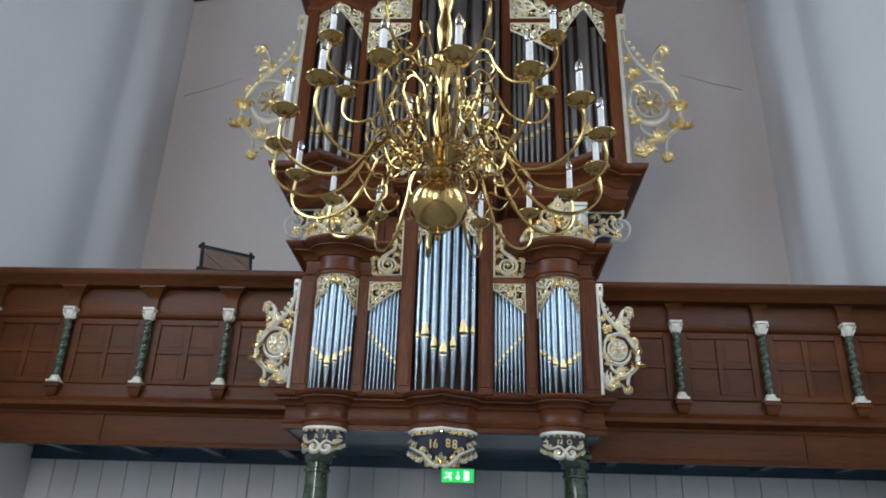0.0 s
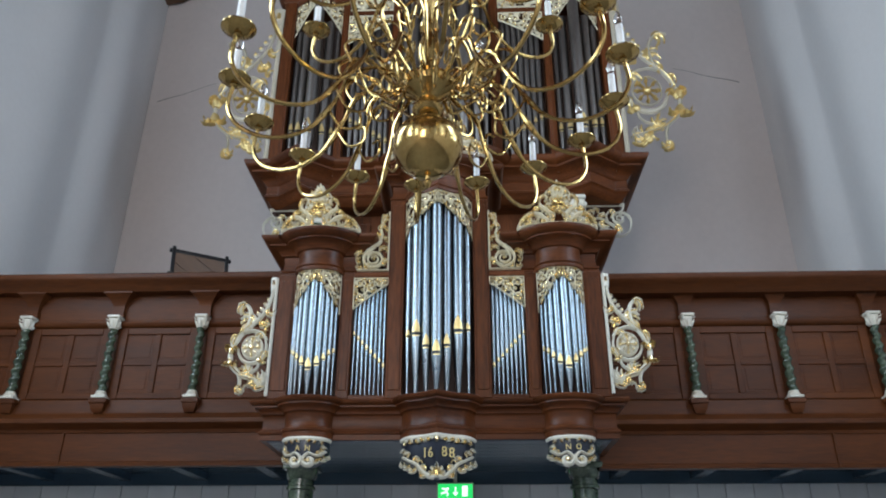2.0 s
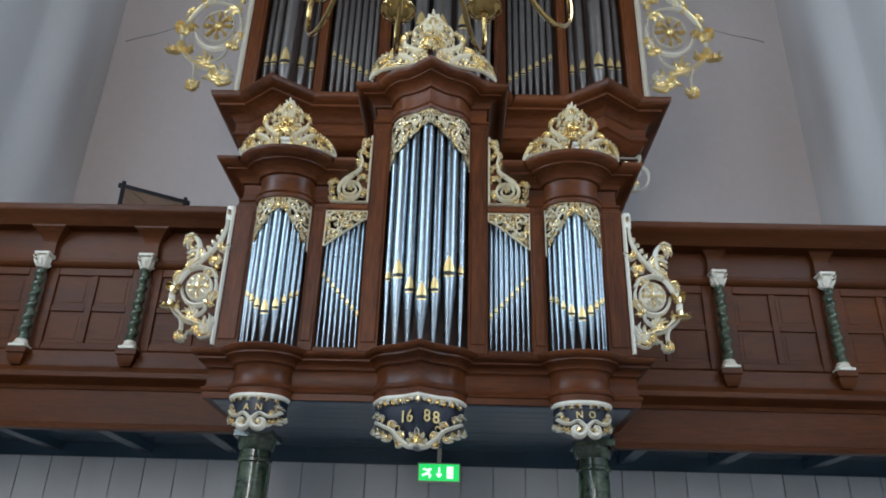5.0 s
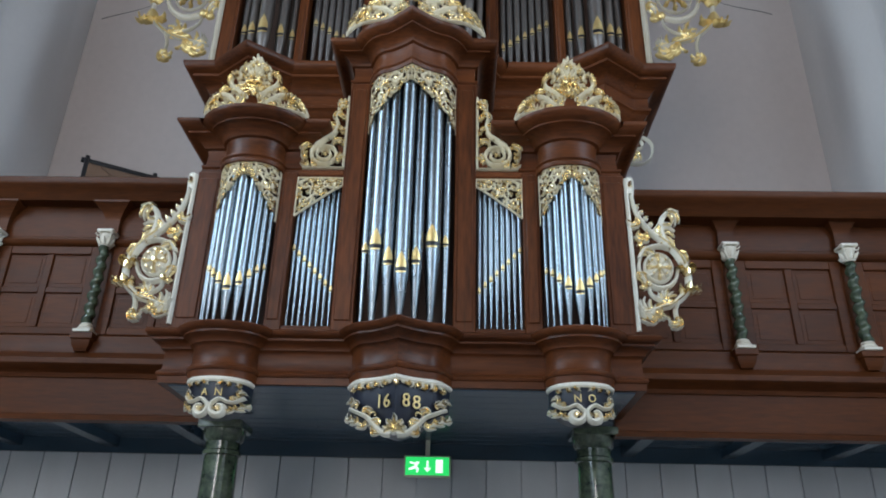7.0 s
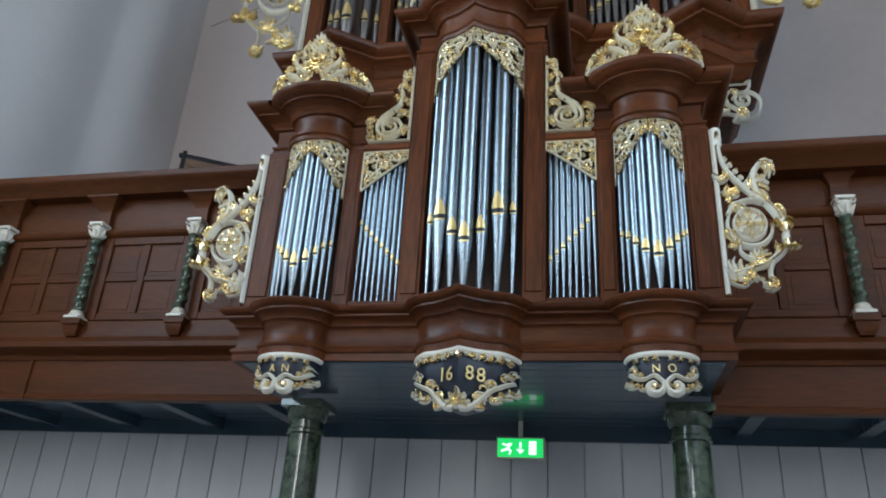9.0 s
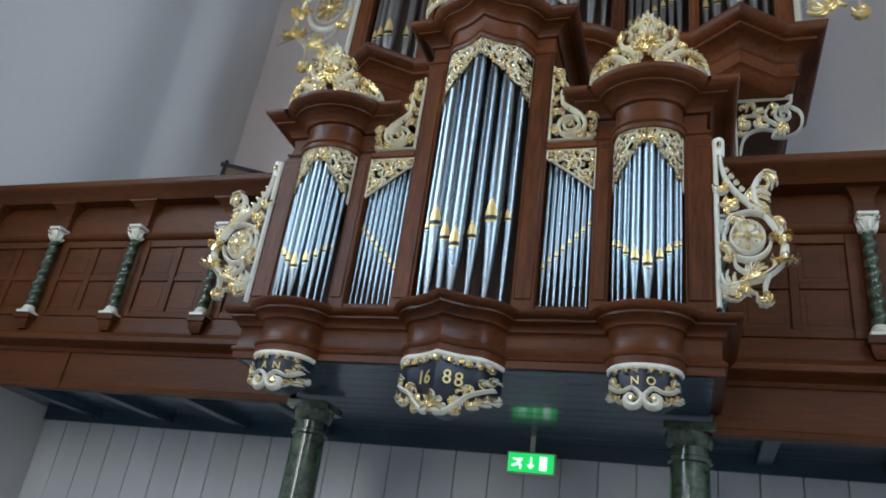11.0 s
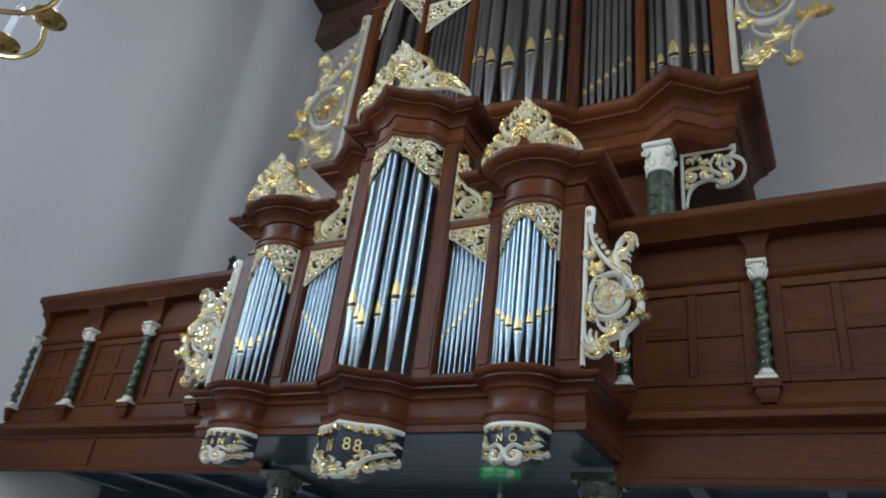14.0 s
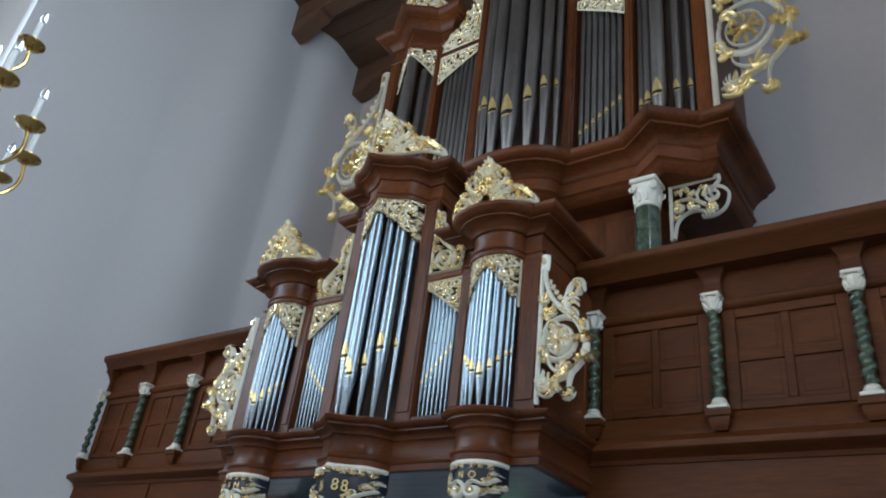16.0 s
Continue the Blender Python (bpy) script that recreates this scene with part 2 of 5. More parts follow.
def side_wall(name, x, sign, cuts):
    """Long wall with arched windows that are splayed towards the nave, and a rounded pilaster near the gallery."""
    bm = bmesh.new()
    th = 0.7
    cuts = sorted(cuts)
    edges = [YN] + [e for c in cuts for e in (c - WIN_W / 2 - 0.3, c + WIN_W / 2 + 0.3)] + [YB + 0.3]
    top = HZ + 0.3
    for i in range(0, len(edges) - 1, 2):
        box(bm, min(x, x + sign * th), max(x, x + sign * th), edges[i], edges[i + 1], -0.1, top)
    for c in cuts:
        inner = [bm.verts.new((x, c + u, z)) for u, z in arch_outline(WIN_W + 0.6, WIN_Z0 - 0.4, WIN_Z1)]
        outer = [bm.verts.new((x + sign * th, c + u, z)) for u, z in arch_outline(WIN_W, WIN_Z0, WIN_Z1)]
        n = len(inner)
        for k in range(n):
            bm.faces.new((inner[k], inner[(k + 1) % n], outer[(k + 1) % n], outer[k]))
        for ring, xx in ((inner, x), (outer, x + sign * th)):
            w = WIN_W + 0.6
            lo = [bm.verts.new((xx, c + s * w / 2, -0.1)) for s in (-1, 1)]
            hi = [bm.verts.new((xx, c + s * w / 2, top)) for s in (-1, 1)]
            zl = [bm.verts.new((xx, c + s * w / 2, WIN_Z0)) for s in (-1, 1)]
            bm.faces.new((lo[0], lo[1], zl[1], ring[1], ring[0], zl[0]) if xx != x else (lo[0], lo[1], ring[1], ring[0]))
            arch = ring[2:]
            mid = len(arch) // 2
            tm = bm.verts.new((xx, c, top))
            if xx == x:
                bm.faces.new([ring[1]] + arch[:mid + 1] + [tm, hi[1]])
                bm.faces.new([tm] + arch[mid:] + [ring[0], hi[0]])
            else:
                bm.faces.new([zl[1], ring[1]] + arch[:mid + 1] + [tm, hi[1]])
                bm.faces.new([tm] + arch[mid:] + [ring[0], zl[0], hi[0]])
    return tagged(part(name, bm, PLASTER), "white plastered church wall with tall arched windows", "wall", kind="structure")


side_wall("wall_west", -HX, -1, WEST_Y)
side_wall("wall_east", HX, 1, EAST_Y)


tagged(part("wall_north", boxes((-HX, HX, YB, YB + 0.5, -0.1, HZ + 0.3)), ENDWALL), "plain white plastered end wall behind the organ", "wall", kind="structure")
tagged(part("wall_south", boxes((-HX, SOUTH_X - 1.6, YN - 0.5, YN, -0.1, HZ + 0.3), (SOUTH_X + 1.6, HX, YN - 0.5, YN, -0.1, HZ + 0.3), (SOUTH_X - 1.6, SOUTH_X + 1.6, YN - 0.5, YN, -0.1, 2.4), (SOUTH_X - 1.6, SOUTH_X + 1.6, YN - 0.5, YN, 8.8, HZ + 0.3)), PLASTER),
       "white plastered end wall of the nave with a tall window", "wall", kind="structure")


def pilaster(x, sign, y0, y1, out, lean, label):
    """Rounded plaster swelling on the side wall; lean over 1 shifts its crown towards the gallery end."""
    bm = bmesh.new()
    pts = [(x + sign * 0.02, y0)]
    for k in range(33):
        f = k / 32
        pts.append((x - sign * (out * math.sin(math.pi * f ** lean) ** 2 - 0.003), y0 + (y1 - y0) * f))
    pts.append((x + sign * 0.02, y1))
    rings = [[bm.verts.new((px, py, z)) for px, py in pts] for z in (-0.05, HZ + 0.1)]
    for k in range(len(pts) - 1):
        bm.faces.new((rings[0][k], rings[0][k + 1], rings[1][k + 1], rings[1][k]))
    return tagged(part("pilaster", bm, PLASTER, sharp=70), label, "pilaster", kind="structure")


for side in (-1, 1):
    pilaster(side * HX, side, 9.62, 11.10, 0.11, 0.85, "softly rounded white plaster shaft on the wall")
    # added swelling: its slopes stand in for the wall's soft bright and dark bands
    pilaster(side * HX, side, 7.20, 9.70, 0.12, 1.4, "broad swelling added to the white plastered wall to shape a soft light band")
tagged(part("floor", boxes((-HX, HX, YN, YB, -0.1, 0.0)), STONE), "grey stone church floor", "floor", kind="structure")
cl = bmesh.new()
box(cl, -HX, HX, YN, YB, HZ, HZ + 0.25)
for k in range(56):
    yy = YN + 0.2 + k * 0.4
    if yy < YB - 0.05:
        box(cl, -HX, HX, yy, yy + 0.385, HZ - 0.03, HZ + 0.004)
tagged(part("ceiling", cl, CEILING), "flat ceiling of old brown timber planks", "ceiling", kind="structure")


def ceiling_beam(y):
    th = thing("ceiling_beam", "dark timber ceiling beam on shaped wall corbels", "beam", "ceiling beams", at=(0, y, HZ - 0.4))
    part("beam", boxes((-HX, HX, -0.16, 0.16, 0.02, 0.37), bevel=0.02), CEILING, th)
    for s in (-1, 1):
        bm = bmesh.new()
        prof = [(HX, 0.02), (HX - 0.75, 0.02), (HX - 0.75, -0.06), (HX - 0.68, -0.13), (HX - 0.45, -0.17), (HX - 0.30, -0.30), (HX, -0.36)]
        a = [bm.verts.new((s * px, -0.15, pz)) for px, pz in prof]
        b = [bm.verts.new((s * px, 0.15, pz)) for px, pz in prof]
        bm.faces.new(a)
        bm.faces.new(b[::-1])
        for k in range(len(prof)):
            j = (k + 1) % len(prof)
            bm.faces.new((a[k], a[j], b[j], b[k]))
        part("corbel", bm, CEILING, th)
    return th


for k, yy in enumerate((11.2, 9.35, 6.9, 4.4, 1.9, -0.6, -3.1, -5.6, -8.1)):
    ceiling_beam(yy)


def church_window(x, y, sign, k):
    """Leaded window in its opening: glazing bars and panes."""
    th = thing("window_%d" % k, "tall arched church window with small clear panes", "window", kind="structure", at=(x, y, 0))
    bm = bmesh.new()
    for u in (-0.5, 0.0, 0.5):
        box(bm, -0.02, 0.02, u - 0.015, u + 0.015, WIN_Z0, WIN_Z1 + math.sqrt(max(0, (WIN_W / 2) ** 2 - u * u)))
    z = WIN_Z0 + 0.45
    while z < WIN_Z1 + 0.9:
        h = WIN_W / 2 if z < WIN_Z1 else math.sqrt((WIN_W / 2) ** 2 - (z - WIN_Z1) ** 2)
        box(bm, -0.015, 0.015, -h, h, z - 0.012, z + 0.012)
        z += 0.45
    part("glazing_bar", bm, BLACK, th)
    bm = bmesh.new()
    vs = [bm.verts.new((0.0, u, z)) for u, z in arch_outline(WIN_W, WIN_Z0, WIN_Z1)]
    bm.faces.new(vs)
    pane = part("pane", bm, GLASS, th)
    pane.visible_shadow = False
    return th


for k, wy in enumerate(WEST_Y):
    church_window(-HX - 0.6, wy, -1, k + 1)
for k, wy in enumerate(EAST_Y):
    church_window(HX + 0.6, wy, 1, k + 4)

th = thing("window_7", "tall clear window with glazing bars in the end wall", "window", kind="structure", at=(SOUTH_X, YN - 0.3, 0))
bm = bmesh.new()
for u in (-1.58, -0.8, 0.0, 0.8, 1.58):
    box(bm, u - 0.03, u + 0.03, -0.03, 0.03, 2.4, 8.8)
for k in range(9):
    box(bm, -1.6, 1.6, -0.02, 0.02, 2.42 + 0.79 * k, 2.46 + 0.79 * k)
part("glazing_bar", bm, WHITE, th)
bm = bmesh.new()
bm.faces.new([bm.verts.new(p) for p in ((-1.6, 0, 2.4), (1.6, 0, 2.4), (1.6, 0, 8.8), (-1.6, 0, 8.8))])
part("pane", bm, GLASS, th).visible_shadow = False
# ---------------------------------------------------------------- the gallery
PY = 8.12                                    # face of the parapet's panelling
COLX = [s * (1.57 + 0.925 * k) for k in range(5) for s in (-1, 1)]
CASE = 1.50                                  # half width of the chair organ's case

for s in (-1, 1):
    x0, x1 = (-HX, -CASE) if s < 0 else (CASE, HX)
    path = [(x0, PY), (x1, PY)]
    th = thing("gallery_parapet", "dark oak gallery parapet with framed panels and moulded rail", "parapet", "gallery parapets", at=(0, 0, -0.045 if s > 0 else 0))
    part("body", boxes((x0, x1, PY + 0.03, PY + 0.1, 3.2, 4.62)), PARAPET, th)
    rail_z = -0.055 if s > 0 else 0.0
    part("handrail", sweep(path, [(d * (1.0 if s > 0 else 0.76), z + rail_z) for d, z in ((0.0, 4.558), (0.16, 4.558), (0.18, 4.58), (0.20, 4.60), (0.24, 4.64), (0.28, 4.66), (0.29, 4.68), (0.29, 4.72), (0.27, 4.735), (-0.14, 4.735))]), PARAPET, th)
    part("frieze_board", sweep(path, [(0.0, 4.25), (0.012, 4.25), (0.012, 4.27), (0.004, 4.28), (0.004, 4.56)]), PARAPET, th)
    part("frieze_moulding", sweep(path, [(0.0, 4.19), (0.03, 4.20), (0.045, 4.22), (0.05, 4.24), (0.0, 4.25)]), PARAPET, th)
    part("plinth_board", sweep(path, [(0.0, 3.28), (0.05, 3.28), (0.05, 3.36), (0.035, 3.39), (0.03, 3.42), (0.0, 3.44)]), PARAPET, th)
    part("cornice", sweep(path, [(0.0, 3.09), (0.06, 3.09), (0.07, 3.12), (0.12, 3.15), (0.16, 3.16), (0.17, 3.17), (0.17, 3.21), (0.14, 3.225), (0.10, 3.25), (0.05, 3.285)]), PARAPET, th)
    part("fascia", sweep(path, [(-0.05, 2.775), (0.055, 2.775), (0.06, 2.81), (0.05, 2.82), (0.045, 3.09)]), PARAPET, th)
    xs = sorted(x for x in COLX if x * s > 0)
    for xa, xb in zip(xs, xs[1:]):
        m, h = (xa + xb) / 2, 0.33
        part("panel_frame", boxes((m - h - 0.09, m - h, PY - 0.012, PY + 0.03, 3.44, 4.19), (m + h, m + h + 0.09, PY - 0.012, PY + 0.03, 3.44, 4.19),
                                  (m - 0.03, m + 0.03, PY - 0.008, PY + 0.03, 3.50, 4.12), (m - h, m - 0.03, PY - 0.006, PY + 0.03, 3.785, 3.835), (m + 0.03, m + h, PY - 0.006, PY + 0.03, 3.785, 3.835),
                                  (m - h, m + h, PY - 0.012, PY + 0.03, 3.44, 3.50), (m - h, m + h, PY - 0.012, PY + 0.03, 4.12, 4.19), bevel=0.005), PARAPET, th)
        for px0, px1 in ((m - h, m - 0.03), (m + 0.03, m + h)):
            for pz0, pz1 in ((3.50, 3.785), (3.835, 4.12)):
                part("panel", boxes((px0 - 0.012, px1 + 0.012, PY + 0.010, PY + 0.032, pz0 - 0.012, pz1 + 0.012), (px0 + 0.035, px1 - 0.035, PY + 0.0065, PY + 0.012, pz0 + 0.035, pz1 - 0.035), bevel=0.0025), PARAPET, th)
    for x in xs:
        part("bracket", sweep([(x - 0.065, PY + 0.02), (x - 0.065, PY - 0.055), (x + 0.065, PY - 0.055), (x + 0.065, PY + 0.02)], [(0, 4.298), (0.008, 4.298), (0.008, 4.315), (0.0, 4.32), (-0.004, 4.41), (0.0, 4.43), (0.012, 4.46), (0.035, 4.495), (0.07, 4.53), (0.085, 4.54), (0.085, 4.558)]), PARAPET, th)
        part("corbel", sweep([(x - 0.07, PY + 0.02), (x - 0.07, PY - 0.11), (x + 0.07, PY - 0.11), (x + 0.07, PY + 0.02)], [(-0.025, 3.285), (-0.02, 3.30), (-0.004, 3.325), (0.0, 3.37), (0.015, 3.38), (0.015, 3.422)]), PARAPET, th)
    part("joint_cover", boxes((s * 3.72 - 0.012, s * 3.72 + 0.012, PY - 0.066, PY - 0.03, 2.775, 3.09)), PARAPET, th)


def twisted_column():
    """Small spiral column with white base and capital, its foot at the origin."""
    th = thing("twisted_column", "small twisted green marbled column with white capital and base", "column", "parapet columns")
    bm = bmesh.new()
    n, m = 14, 64
    rings = []
    for i in range(m + 1):
        z = 0.075 + 0.66 * i / m
        w = 2 * math.pi * 6.5 * i / m
        r = 0.044 - 0.006 * i / m
        rings.append([bm.verts.new((0.0095 * math.cos(w) + r * math.cos(2 * math.pi * k / n), 0.0095 * math.sin(w) + r * math.sin(2 * math.pi * k / n), z)) for k in range(n)])
    for a, b in zip(rings, rings[1:]):
        for k in range(n):
            bm.faces.new((a[k], a[(k + 1) % n], b[(k + 1) % n], b[k]))
    bm.faces.new(rings[0][::-1])
    bm.faces.new(rings[-1])
    part("shaft", bm, MARBLE, th, "green marbled spiral shaft")
    bm = lathe([(0.06, 0.022), (0.066, 0.03), (0.06, 0.042), (0.048, 0.05), (0.052, 0.06), (0.044, 0.075), (0.038, 0.08)], 18)
    box(bm, -0.068, 0.068, -0.068, 0.068, 0.0, 0.024, bevel=0.004)
    part("base", bm, WHITE, th, "white moulded base")
    bm = lathe([(0.042, 0.73), (0.048, 0.738), (0.040, 0.748), (0.040, 0.77), (0.052, 0.80), (0.06, 0.83), (0.045, 0.845)], 18)
    box(bm, -0.066, 0.066, -0.066, 0.066, 0.848, 0.872, bevel=0.005)
    for sx in (-1, 1):
        for sy in (-1, 1):
            pts = [(sx * (0.052 + 0.013 * math.cos(a)), sy * (0.052 + 0.013 * math.cos(a)), 0.832 + 0.016 * math.sin(a)) for a in np.linspace(1.2, 6.4, 9)]
            tube(bm, pts, [0.010 - 0.0007 * k for k in range(9)], 6)
            tube(bm, [(sx * 0.03, sy * 0.03, 0.75), (sx * 0.047, sy * 0.047, 0.78), (sx * 0.058, sy * 0.058, 0.80)], [0.013, 0.012, 0.004], 6)
    for k in range(4):
        a = k * math.pi / 2
        tube(bm, [(0.04 * math.cos(a), 0.04 * math.sin(a), 0.75), (0.055 * math.cos(a), 0.055 * math.sin(a), 0.79), (0.066 * math.cos(a), 0.066 * math.sin(a), 0.81)], [0.016, 0.014, 0.004], 6)
    part("capital", bm, WHITE, th, "white carved leaf capital")
    return th


first = twisted_column()
first.location = (COLX[0], PY - 0.07, 3.425)
for x in COLX[1:]:
    copy_thing(first, pose(x, PY - 0.07, 3.425 if x < 0 else 3.38, 0, 0, 90 * (int(abs(x) * 7) % 4)))

# floor of the gallery, its soffit and the boarded wall below
tagged(part("gallery_floor", boxes((-HX, HX, 8.14, YB, 3.0, 3.2)), CEILING), "plank floor of the organ gallery", "floor", kind="structure")
so = thing("gallery_soffit", "blue-grey painted boarded soffit below the gallery", "soffit", kind="structure")
yy = 8.09
while yy < 9.7:
    part("soffit_board", boxes((-HX, HX, yy, yy + 0.174, 2.93, 2.96), bevel=0.004), SOFFIT, so)
    yy += 0.18
for x in (-4.6, -3.7, -2.8, -1.9, 1.9, 2.8, 3.7, 4.6):
    part("joist", boxes((x - 0.06, x + 0.06, 8.09, 9.6, 2.85, 2.935), bevel=0.006), SOFFIT, so)
part("edge_beam", boxes((-HX, -1.55, 8.075, 8.16, 2.83, 2.93), (1.55, HX, 8.075, 8.16, 2.83, 2.93), bevel=0.006), SOFFIT, so)
bw = thing("wall_boarded", "grey-white painted vertical board wall below the gallery", "wall", kind="structure")
for k in range(34):
    x0 = -HX + k * 0.312
    part("board", boxes((x0 + 0.004, min(x0 + 0.308, HX), 9.6, 9.63, 0.0, 2.80), bevel=0.003), BOARDS, bw)
part("backing", boxes((-HX, HX, 9.625, 9.7, 0.0, 2.93)), BOARDS, bw)
part("top_board", boxes((-HX, HX, 9.57, 9.63, 2.80, 2.93)), SOFFIT, bw)


def gallery_column(x):
    th = thing("gallery_column", "dark green marbled round column carrying the gallery", "column", "gallery columns", at=(x, 8.22, 0))
    part("shaft", lathe([(0.15, 0.24), (0.148, 0.9), (0.137, 1.7), (0.122, 2.56)], 32), MARBLE, th)
    part("base", lathe([(0.21, 0.1), (0.215, 0.13), (0.2, 0.16), (0.17, 0.18), (0.175, 0.21), (0.15, 0.245)], 32, bm=boxes((-0.23, 0.23, -0.23, 0.23, 0, 0.105), bevel=0.01)), MARBLE, th)
    part("capital", lathe([(0.122, 2.555), (0.14, 2.565), (0.14, 2.59), (0.125, 2.60), (0.125, 2.655), (0.14, 2.67), (0.152, 2.72), (0.155, 2.745)], 32,
                          bm=boxes((-0.16, 0.16, -0.16, 0.16, 2.742, 2.80), bevel=0.006)), MARBLE, th)
    return th


gallery_column(-1.36)
gallery_column(1.36)

# ---------------------------------------------------------------- organ pipes


def pipe(parent, x, y, z0, foot, top, r, mat, lip=0.0):
    """A front pipe: tapered foot, mouth with a dark slot, gilded pointed lip, open top."""
    n = 14
    zm = z0 + foot
    slot = max(0.010, r * 0.58)
    bm = lathe([(r * 0.30, 0.0), (r * 0.36, 0.012), (r * 0.97, foot - slot * 1.6), (r, foot - slot * 1.2), (r, top - z0)], n, (x, y, z0))
    body = part("pipe", bm, mat, parent, "", 50)
    w = 0.74
    bm = bmesh.new()

    def on(a, z, k=1.02):
        return bm.verts.new((x + r * k * math.sin(a), y - r * k * math.cos(a), z))
    h = lip or r * 2.3
    rows = []
    for i in range(7):
        s = i / 6
        ww = w * (1 - s ** 1.9)
        rows.append([on(-ww + 2 * ww * j / 4, zm + slot * 0.3 + h * s, 1.03) for j in range(5)])
    for a, b in zip(rows, rows[1:]):
        for j in range(4):
            bm.faces.new((a[j], a[j + 1], b[j + 1], b[j]))
    rows = []
    for i in range(5):
        s = i / 4
        ww = w * math.sqrt(max(0.0, 1 - s * s))
        rows.append([on(-ww + 2 * ww * j / 4, zm - slot * 0.7 - r * 0.28 * s, 1.03) for j in range(5)])
    for a, b in zip(rows, rows[1:]):
        for j in range(4):
            bm.faces.new((a[j], a[j + 1], b[j + 1], b[j]))
    bmesh.ops.remove_doubles(bm, verts=bm.verts, dist=0.0002)
    part("gilded_lip", bm, LIPGOLD, body, "gilded pointed pipe lip", 60)
    bm = bmesh.new()
    rows = [[on(-w + 2 * w * j / 4, z, 1.025) for j in range(5)] for z in (zm - slot * 0.75, zm + slot * 0.35)]
    for j in range(4):
        bm.faces.new((rows[0][j], rows[0][j + 1], rows[1][j + 1], rows[1][j]))
    part("mouth", bm, BLACK, body, "dark mouth slot", 60)
    return body


def pipe_row(parent, place, xs, rs, z0, feet, tops, mat):
    for x, r, f, t in zip(xs, rs, feet, tops):
        pipe(parent, x, place(x), z0, f, t, r, mat)


# ---------------------------------------------------------------- the chair organ on the parapet
YF = 7.28
chair = thing("chair_organ", "carved oak chair organ case with tin pipes on the gallery front", "organ", at=(0, 0, 0))
TX, TH, TD = 1.13, 0.215, 0.185              # side towers: centre, half width, depth
CH, CD = 0.325, 0.30                          # middle tower: half width, depth
BASE = CASE + 0.05
FRONT = ([(-BASE, 8.1), (-BASE, YF)] + arc_path(-TX, TH, YF, TD) + prow_path(0, CH, YF, CD) + arc_path(TX, TH, YF, TD) + [(BASE, YF), (BASE, 8.1)])
LEDGE = [(-0.02, 2.855), (0.0, 2.855), (0.003, 2.90), (0.012, 2.905), (0.017, 2.918), (0.011, 2.932), (-0.004, 2.94), (-0.012, 2.96), (-0.012, 3.055), (0.0, 3.072), (0.012, 3.077), (0.014, 3.092), (0.03, 3.108), (0.055, 3.124),
         (0.064, 3.128), (0.064, 3.142), (0.082, 3.15), (0.10, 3.166), (0.103, 3.182), (0.093, 3.192), (0.05, 3.198), (0.0, 3.21), (-0.03, 3.22)]
part("base_ledge", sweep(FRONT, LEDGE), WOODH, chair)
SOF = thing("chair_organ_soffit", "blue-grey painted boards closing the organ from below", "soffit", kind="structure")
for k in range(5):
    part("soffit_board", boxes((-CASE + 0.01, CASE - 0.01, YF + 0.03 + k * 0.16, YF + 0.188 + k * 0.16, 2.846, 2.8545), bevel=0.002), SOFFIT, SOF)
part("case_back", boxes((-CASE + 0.03, CASE - 0.03, YF + 0.22, 8.1, 3.21, 4.42), (-0.5, 0.5, YF + 0.22, 8.1, 4.42, 5.2)), DARK, chair)
for s in (-1, 1):
    bm = boxes((s * CASE - 0.02, s * CASE + 0.02, YF + 0.02, 8.1, 3.21, 4.42))
    part("side_panel", bm, WOOD, chair)
    part("side_frame", boxes((s * CASE - 0.03, s * CASE + 0.03, YF + 0.02, YF + 0.12, 3.215, 4.41), (s * CASE - 0.03, s * CASE + 0.03, 7.98, 8.1, 3.215, 4.41), bevel=0.006), WOOD, chair)
    part("centre_side", boxes((s * 0.455 - 0.02, s * 0.455 + 0.02, YF + 0.02, 8.0, 4.4, 5.16)), WOOD, chair)
FIELD = 0.475                                # inner edge of the flat pipe fields
for s in (-1, 1):
    for a, b, top in ((CASE - 0.155, CASE + 0.02, 4.40), (0.80, 0.915, 4.40), (CH, FIELD, 5.19)):
        x0, x1 = sorted((s * a, s * b))
        part("post", boxes((x0, x1, YF - 0.03, YF + 0.08, 3.21, top), (x0 + 0.02, x1 - 0.02, YF - 0.04, YF - 0.028, 3.28, top - 0.06), bevel=0.006), WOOD, chair)
    x0, x1 = sorted((s * FIELD, s * 0.80))
    part("rail", boxes((x0, x1, YF - 0.028, YF + 0.08, 4.365, 4.425), (x0, x1, YF - 0.036, YF - 0.026, 4.375, 4.415), bevel=0.004), WOODH, chair)
    part("sill", boxes((x0, x1, YF - 0.02, YF + 0.1, 3.205, 3.245), bevel=0.004), WOODH, chair)

ENT = [(-0.02, 0.0), (0.012, 0.0), (0.016, 0.01), (0.016, 0.035), (0.008, 0.045), (0.02, 0.06), (0.02, 0.075), (0.0, 0.085), (-0.006, 0.17), (0.0, 0.225), (0.02, 0.235), (0.025, 0.25), (0.05, 0.285),
       (0.09, 0.31), (0.11, 0.315), (0.11, 0.33), (0.135, 0.34), (0.165, 0.365), (0.175, 0.385), (0.175, 0.405), (0.16, 0.415), (0.0, 0.43), (-0.05, 0.432)]
for s in (-1, 1):
    path = [(s * TX - 0.36, 8.0), (s * TX - 0.36, YF)] + arc_path(s * TX, TH, YF, TD) + [(s * TX + 0.36, YF), (s * TX + 0.36, 8.0)]
    part("tower_cornice", sweep(path, [(1.1 * d, 4.39 + 0.895 * z) for d, z in ENT]), WOODH, chair)
